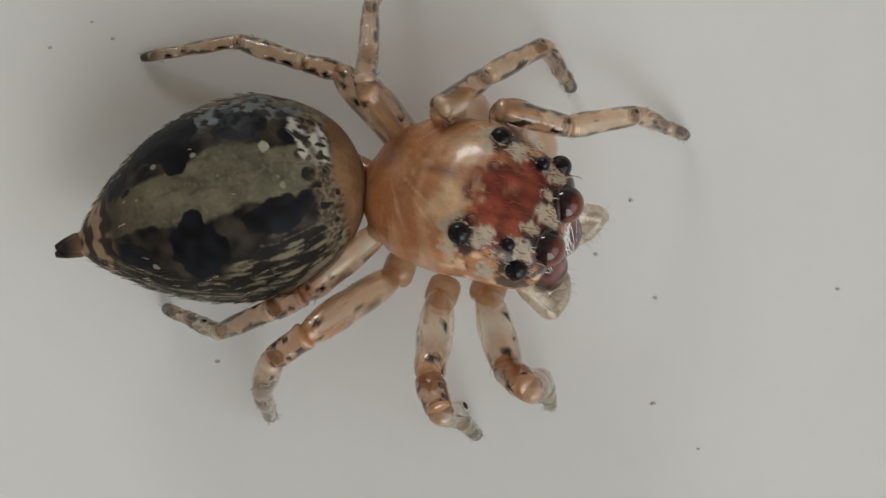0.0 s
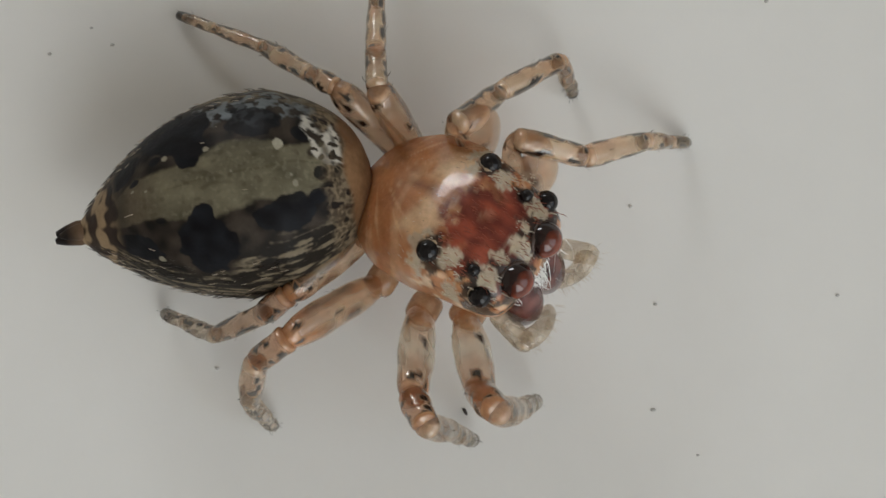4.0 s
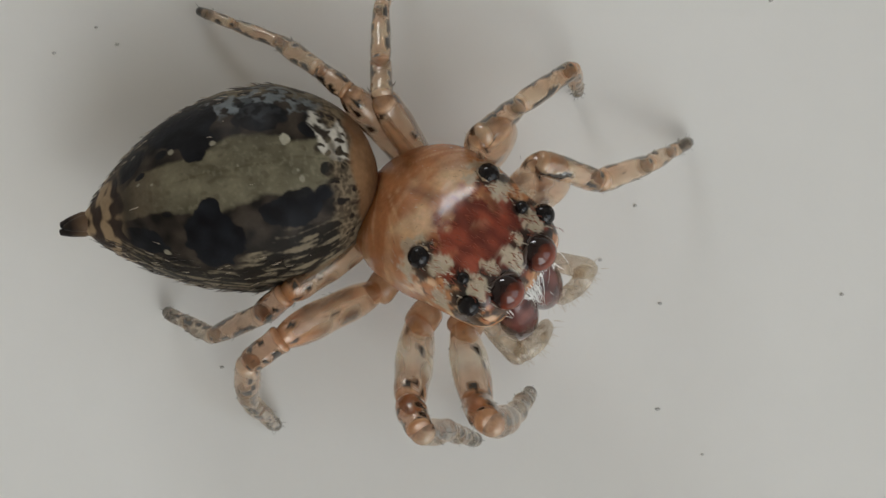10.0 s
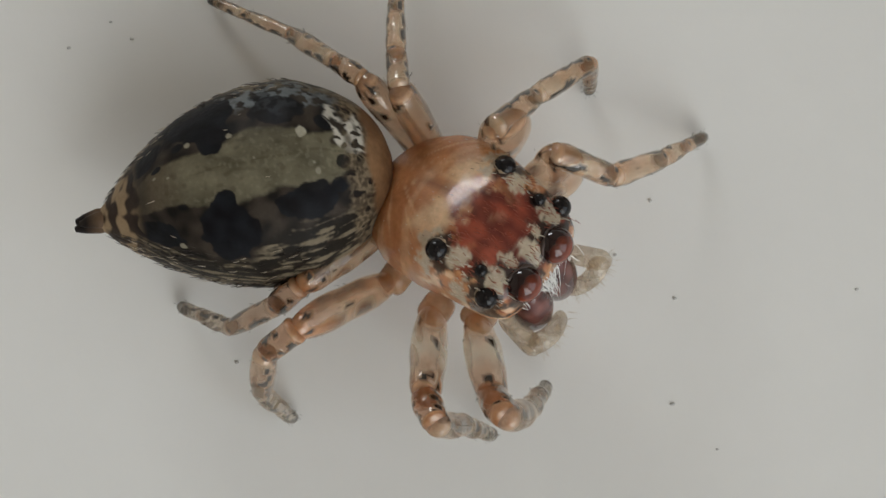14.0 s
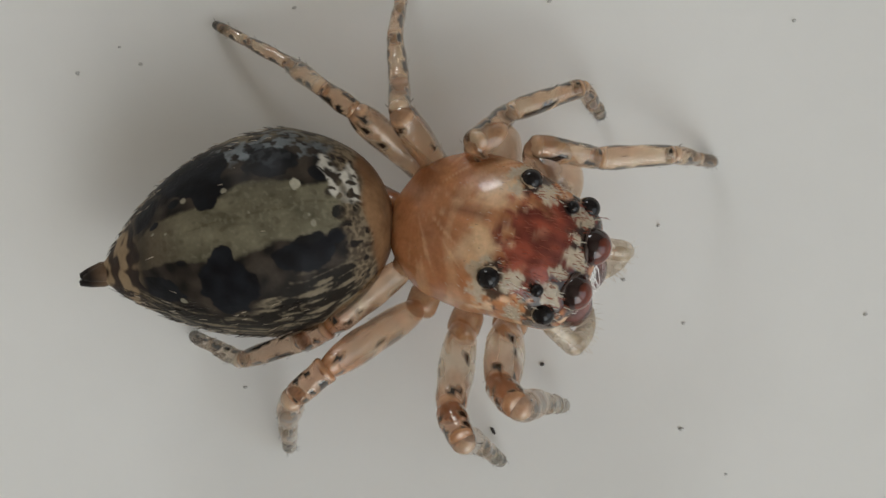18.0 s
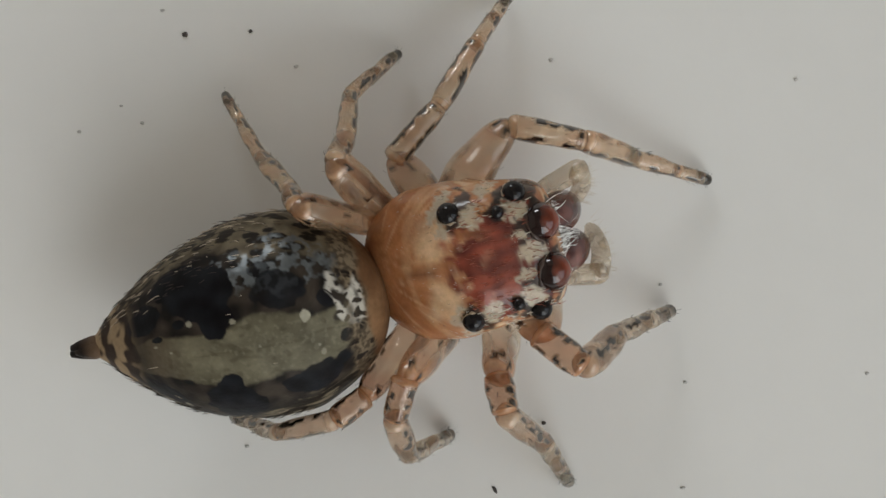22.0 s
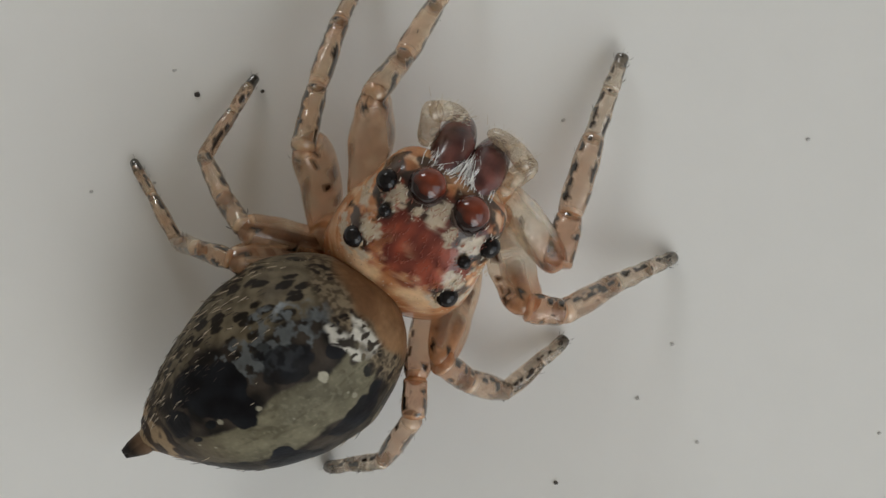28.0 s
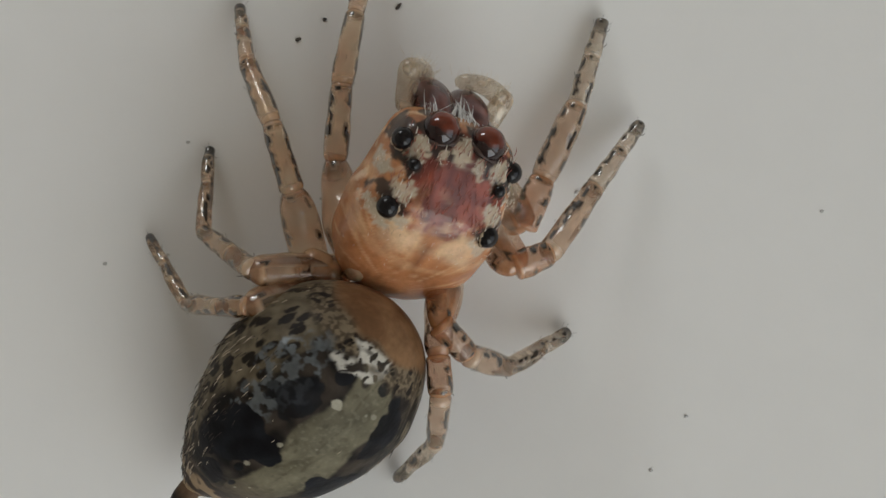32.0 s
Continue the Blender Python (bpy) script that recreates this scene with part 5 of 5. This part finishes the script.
            (25, 0.44, -0.19, 1.53, 0.82, -0.32, 1.62, 1.29, -0.12, 0.75, 1.91, -0.01, 0.03),
            (25.5, 0.40, -0.11, 1.57, 0.77, -0.29, 1.61, 1.25, -0.06, 0.75, 1.89, -0.02, 0.05),
            (27.5, 0.49, 0.63, 1.61, 0.86, 0.61, 1.45, 1.36, 0.99, 0.66, 2.02, 1.40, 0.11),
            (28, 0.34, 0.90, 1.47, 0.73, 0.84, 1.34, 1.33, 1.13, 0.58, 2.06, 1.43, 0.05),
            (29, 0.44, 1.36, 1.35, 0.78, 1.51, 1.17, 1.34, 2.17, 0.65, 1.91, 2.78, 0.19),
            (29.5, 0.36, 1.53, 1.33, 0.69, 1.69, 1.15, 1.30, 2.27, 0.59, 1.94, 2.83, 0.16),
            (30, 0.20, 1.71, 1.34, 0.53, 1.85, 1.14, 1.19, 2.39, 0.60, 1.90, 2.83, 0.15),
            (31, 0.24, 2.03, 1.13, 0.58, 2.23, 1.00, 1.03, 2.99, 0.52, 1.54, 3.72, 0.19),
            (32, 0.09, 2.13, 1.08, 0.46, 2.28, 0.95, 0.98, 3.00, 0.48, 1.51, 3.72, 0.18),
        ],
        "R3": [
            (0, -1.49, -1.00, 1.83, -1.85, -1.26, 1.68, -2.02, -1.64, 1.02, -1.98, -1.99, 0.15),
            (1, -1.54, -1.00, 1.71, -1.91, -1.27, 1.62, -2.09, -1.72, 1.01, -2.01, -2.01, 0.12),
            (2, -1.64, -0.97, 1.86, -1.96, -1.25, 1.66, -2.11, -1.63, 1.01, -2.02, -1.98, 0.14),
            (2.5, -1.64, -0.97, 1.86, -1.96, -1.25, 1.66, -2.11, -1.63, 1.01, -2.02, -1.98, 0.14),
            (4.5, -1.70, -0.97, 1.73, -2.05, -1.22, 1.55, -2.16, -1.68, 0.94, -1.95, -2.03, 0.09),
            (6, -1.71, -0.98, 1.75, -2.06, -1.23, 1.55, -2.16, -1.68, 0.93, -1.95, -2.03, 0.08),
            (9, -1.79, -0.98, 1.69, -2.16, -1.25, 1.57, -2.21, -1.67, 0.92, -1.98, -2.03, 0.08),
            (13, -1.82, -0.95, 1.73, -2.16, -1.20, 1.53, -2.24, -1.65, 0.91, -1.96, -2.01, 0.08),
            (14.5, -1.80, -0.94, 1.71, -2.15, -1.20, 1.53, -2.24, -1.65, 0.91, -1.96, -2.00, 0.08),
            (16.5, -1.62, -1.16, 1.68, -1.96, -1.48, 1.66, -2.13, -1.79, 0.98, -1.95, -2.03, 0.09),
            (17, -1.61, -1.15, 1.68, -1.95, -1.48, 1.66, -2.13, -1.79, 0.98, -1.95, -2.03, 0.09),
            (18, -1.59, -1.07, 1.73, -1.94, -1.37, 1.65, -2.05, -1.66, 0.94, -2.09, -2.06, 0.09),
            (19, -1.56, -0.98, 1.66, -1.89, -1.31, 1.62, -2.04, -1.62, 0.93, -2.11, -2.05, 0.10),
            (20, -1.51, -0.90, 1.65, -1.85, -1.22, 1.63, -2.04, -1.52, 0.94, -1.98, -1.91, 0.09),
            (20.5, -1.27, -0.76, 1.85, -1.58, -1.08, 1.72, -1.68, -1.31, 0.99, -1.74, -1.58, 0.09),
            (21, -1.06, -0.64, 1.90, -1.27, -0.95, 1.62, -1.36, -1.18, 0.89, -1.40, -1.55, 0.02),
            (22, -0.79, -0.52, 1.63, -0.91, -0.95, 1.49, -0.77, -1.39, 0.87, -0.31, -1.24, 0.06),
            (23, -0.68, -0.39, 1.60, -0.83, -0.84, 1.55, -0.69, -1.28, 0.93, -0.32, -1.26, 0.07),
            (24, -0.95, -0.41, 1.50, -0.90, -0.87, 1.54, -0.79, -1.27, 0.88, -0.31, -1.23, 0.07),
            (25, -0.92, -0.23, 1.45, -0.83, -0.59, 1.17, -0.42, -0.88, 0.58, 0.28, -0.50, 0.07),
            (25.5, -0.99, -0.19, 1.45, -0.87, -0.50, 1.12, -0.44, -0.85, 0.58, 0.28, -0.52, 0.07),
            (27.5, -0.71, 0.17, 1.34, -0.50, -0.25, 1.37, -0.26, -0.58, 0.71, 0.39, -0.41, 0.06),
            (28, -0.56, 0.33, 1.33, -0.28, 0.10, 1.03, 0.15, -0.05, 0.41, 0.83, 0.51, 0.08),
            (29, -0.58, 0.67, 1.45, -0.28, 0.39, 1.22, 0.11, 0.18, 0.59, 0.81, 0.55, 0.09),
            (29.5, -0.68, 0.93, 1.53, -0.40, 0.63, 1.30, 0.07, 0.39, 0.73, 0.79, 0.54, 0.14),
            (30, -0.51, 1.12, 1.60, -0.26, 0.80, 1.36, 0.16, 0.52, 0.78, 0.83, 0.56, 0.13),
            (31, -0.61, 1.35, 1.34, -0.39, 0.95, 1.23, 0.09, 0.65, 0.70, 0.81, 0.56, 0.10),
            (32, -0.72, 1.53, 1.37, -0.42, 1.19, 1.23, 0.03, 1.03, 0.62, 0.71, 1.40, 0.08),
        ],
        "R4": [
            (0, -1.55, -0.59, 1.34, -1.88, -0.75, 1.16, -2.50, -1.01, 0.74, -3.17, -0.77, 0.09),
            (1, -1.59, -0.56, 1.34, -1.92, -0.76, 1.20, -2.53, -1.03, 0.78, -3.18, -0.77, 0.10),
            (2, -1.71, -0.56, 1.49, -1.97, -0.77, 1.25, -2.57, -1.00, 0.78, -3.21, -0.77, 0.09),
            (2.5, -1.71, -0.57, 1.49, -1.98, -0.77, 1.25, -2.57, -1.00, 0.78, -3.21, -0.76, 0.09),
            (4.5, -1.70, -0.52, 1.51, -1.95, -0.71, 1.26, -2.53, -0.97, 0.78, -3.18, -0.76, 0.09),
            (6, -1.71, -0.53, 1.52, -1.96, -0.71, 1.25, -2.54, -0.97, 0.77, -3.18, -0.76, 0.09),
            (9, -1.76, -0.53, 1.50, -2.03, -0.74, 1.26, -2.61, -0.99, 0.80, -3.21, -0.75, 0.07),
            (13, -1.79, -0.50, 1.53, -2.05, -0.71, 1.29, -2.59, -0.97, 0.76, -3.22, -0.75, 0.07),
            (14.5, -1.78, -0.49, 1.52, -2.05, -0.70, 1.30, -2.58, -0.96, 0.77, -3.21, -0.75, 0.07),
            (16.5, -1.66, -0.73, 1.47, -1.94, -0.89, 1.22, -2.57, -1.06, 0.77, -3.20, -0.77, 0.09),
            (17, -1.65, -0.73, 1.47, -1.94, -0.88, 1.22, -2.57, -1.06, 0.77, -3.20, -0.77, 0.09),
            (18, -1.59, -0.65, 1.40, -1.90, -0.81, 1.17, -2.56, -1.03, 0.80, -3.18, -0.79, 0.09),
            (19, -1.55, -0.54, 1.34, -1.88, -0.74, 1.19, -2.52, -0.96, 0.79, -3.17, -0.76, 0.10),
            (20, -1.52, -0.53, 1.31, -1.86, -0.74, 1.21, -2.49, -0.95, 0.78, -3.17, -0.78, 0.12),
            (20.5, -1.49, -0.58, 1.32, -1.84, -0.75, 1.21, -2.46, -0.97, 0.76, -3.15, -0.79, 0.11),
            (21, -1.39, -0.72, 1.53, -1.68, -0.87, 1.28, -2.34, -1.05, 0.88, -2.84, -0.80, 0.09),
            (22, -1.22, -0.73, 1.29, -1.55, -0.98, 1.31, -2.19, -1.15, 0.87, -2.74, -1.03, 0.09),
            (23, -1.06, -0.60, 1.27, -1.38, -0.86, 1.31, -1.97, -1.12, 0.85, -2.54, -1.04, 0.08),
            (24, -1.11, -0.47, 1.28, -1.35, -0.80, 1.34, -1.69, -1.26, 0.78, -2.30, -1.08, 0.06),
            (25, -1.05, -0.33, 1.21, -1.22, -0.70, 1.25, -1.59, -1.14, 0.70, -2.31, -1.06, 0.06),
            (25.5, -1.10, -0.30, 1.21, -1.28, -0.67, 1.27, -1.64, -1.11, 0.73, -2.34, -1.09, 0.05),
            (27.5, -0.91, -0.02, 1.19, -0.99, -0.40, 1.31, -1.29, -0.95, 0.82, -1.85, -0.94, 0.03),
            (28, -0.83, 0.12, 1.21, -0.85, -0.29, 1.27, -1.18, -0.78, 0.75, -1.83, -0.93, 0.05),
            (29, -0.80, 0.33, 1.34, -0.78, 0.05, 1.03, -1.05, -0.57, 0.62, -1.77, -0.93, 0.08),
            (29.5, -0.77, 0.49, 1.39, -0.77, 0.20, 1.10, -1.03, -0.41, 0.67, -1.69, -0.83, 0.11),
            (30, -0.76, 0.78, 1.57, -0.72, 0.38, 1.51, -0.75, -0.05, 0.85, -1.24, -0.22, 0.03),
            (31, -0.78, 1.04, 1.32, -0.72, 0.64, 1.41, -0.76, 0.09, 0.84, -1.22, -0.23, 0.06),
            (32, -0.74, 1.18, 1.36, -0.71, 0.77, 1.38, -0.77, 0.22, 0.81, -1.20, -0.24, 0.08),
        ],
    }
    times = [i * 0.25 for i in range(129)]
    roots, heads = [], []
    for t in times:
        h = glide(head_rows, t)
        heads.append(body(h))
        roots.append(pose(h[0] * MM, h[1] * MM, 0, 0, 0, h[3]))
    walk(spider, list(zip(times, roots)))
    walk(head, [(t, r.inverted() @ h) for t, r, h in zip(times, roots, heads)])
    walk(abdomen, [(t, r.inverted() @ body(glide(abdomen_rows, t))) for t, r in zip(times, roots)])
    # feelers folded under the face at first, stretched out later; degrees downwards
    folds = [(0, 24), (2.5, 14), (4.5, 4), (6, 0), (14.5, 0), (16.5, 12), (17, 15), (19, 24), (21, 18), (23, 0), (28, 0), (32, 0)]
    for hinge, obs in PALPS:
        for ob in obs:
            walk(ob, [(t, pose(*(hinge * MM)) @ pose(0, 0, 0, 0, glide(folds, t)[0], 0)) for t in times])
    for key, obs in LEGS.items():
        front, back = Vector(COXAE[key]), Vector(SWUNG.get(key, COXAE[key]))
        l = BONES[key]
        rows = [[] for _ in range(6)]
        for t, r, h in zip(times, roots, heads):
            w = h @ Matrix.Translation(front.lerp(back, step(25.5, 29.0, t)) * MM)
            v = glide(leg_rows[key], t)
            # the thigh slides a little in its soft hip, so that the knee stays in place
            knee = Vector(v[:3])
            joints = [knee - (knee - w.translation / MM).normalized() * l[0], knee]
            for j in range(1, 4):
                d = Vector(v[3 * j:3 * j + 3]) - joints[-1]
                joints.append(joints[-1] + d.normalized() * l[j])
            flat = joints[4] - joints[0]
            flat.z = 0
            flat.normalize()
            rows[0].append((t, r.inverted() @ w))
            wi = w.inverted()
            for j in range(4):
                rows[j + 1].append((t, wi @ bone(joints[j], joints[j + 1], flat, h.to_3x3().col[2] if j == 0 else None)))
            ankle = joints[3].lerp(joints[4], 0.58)
            rows[5].append((t, wi @ bone(ankle, joints[4], flat)))
        for ob, row in zip(obs, rows + rows[1:]):
            walk(ob, row)


motions()
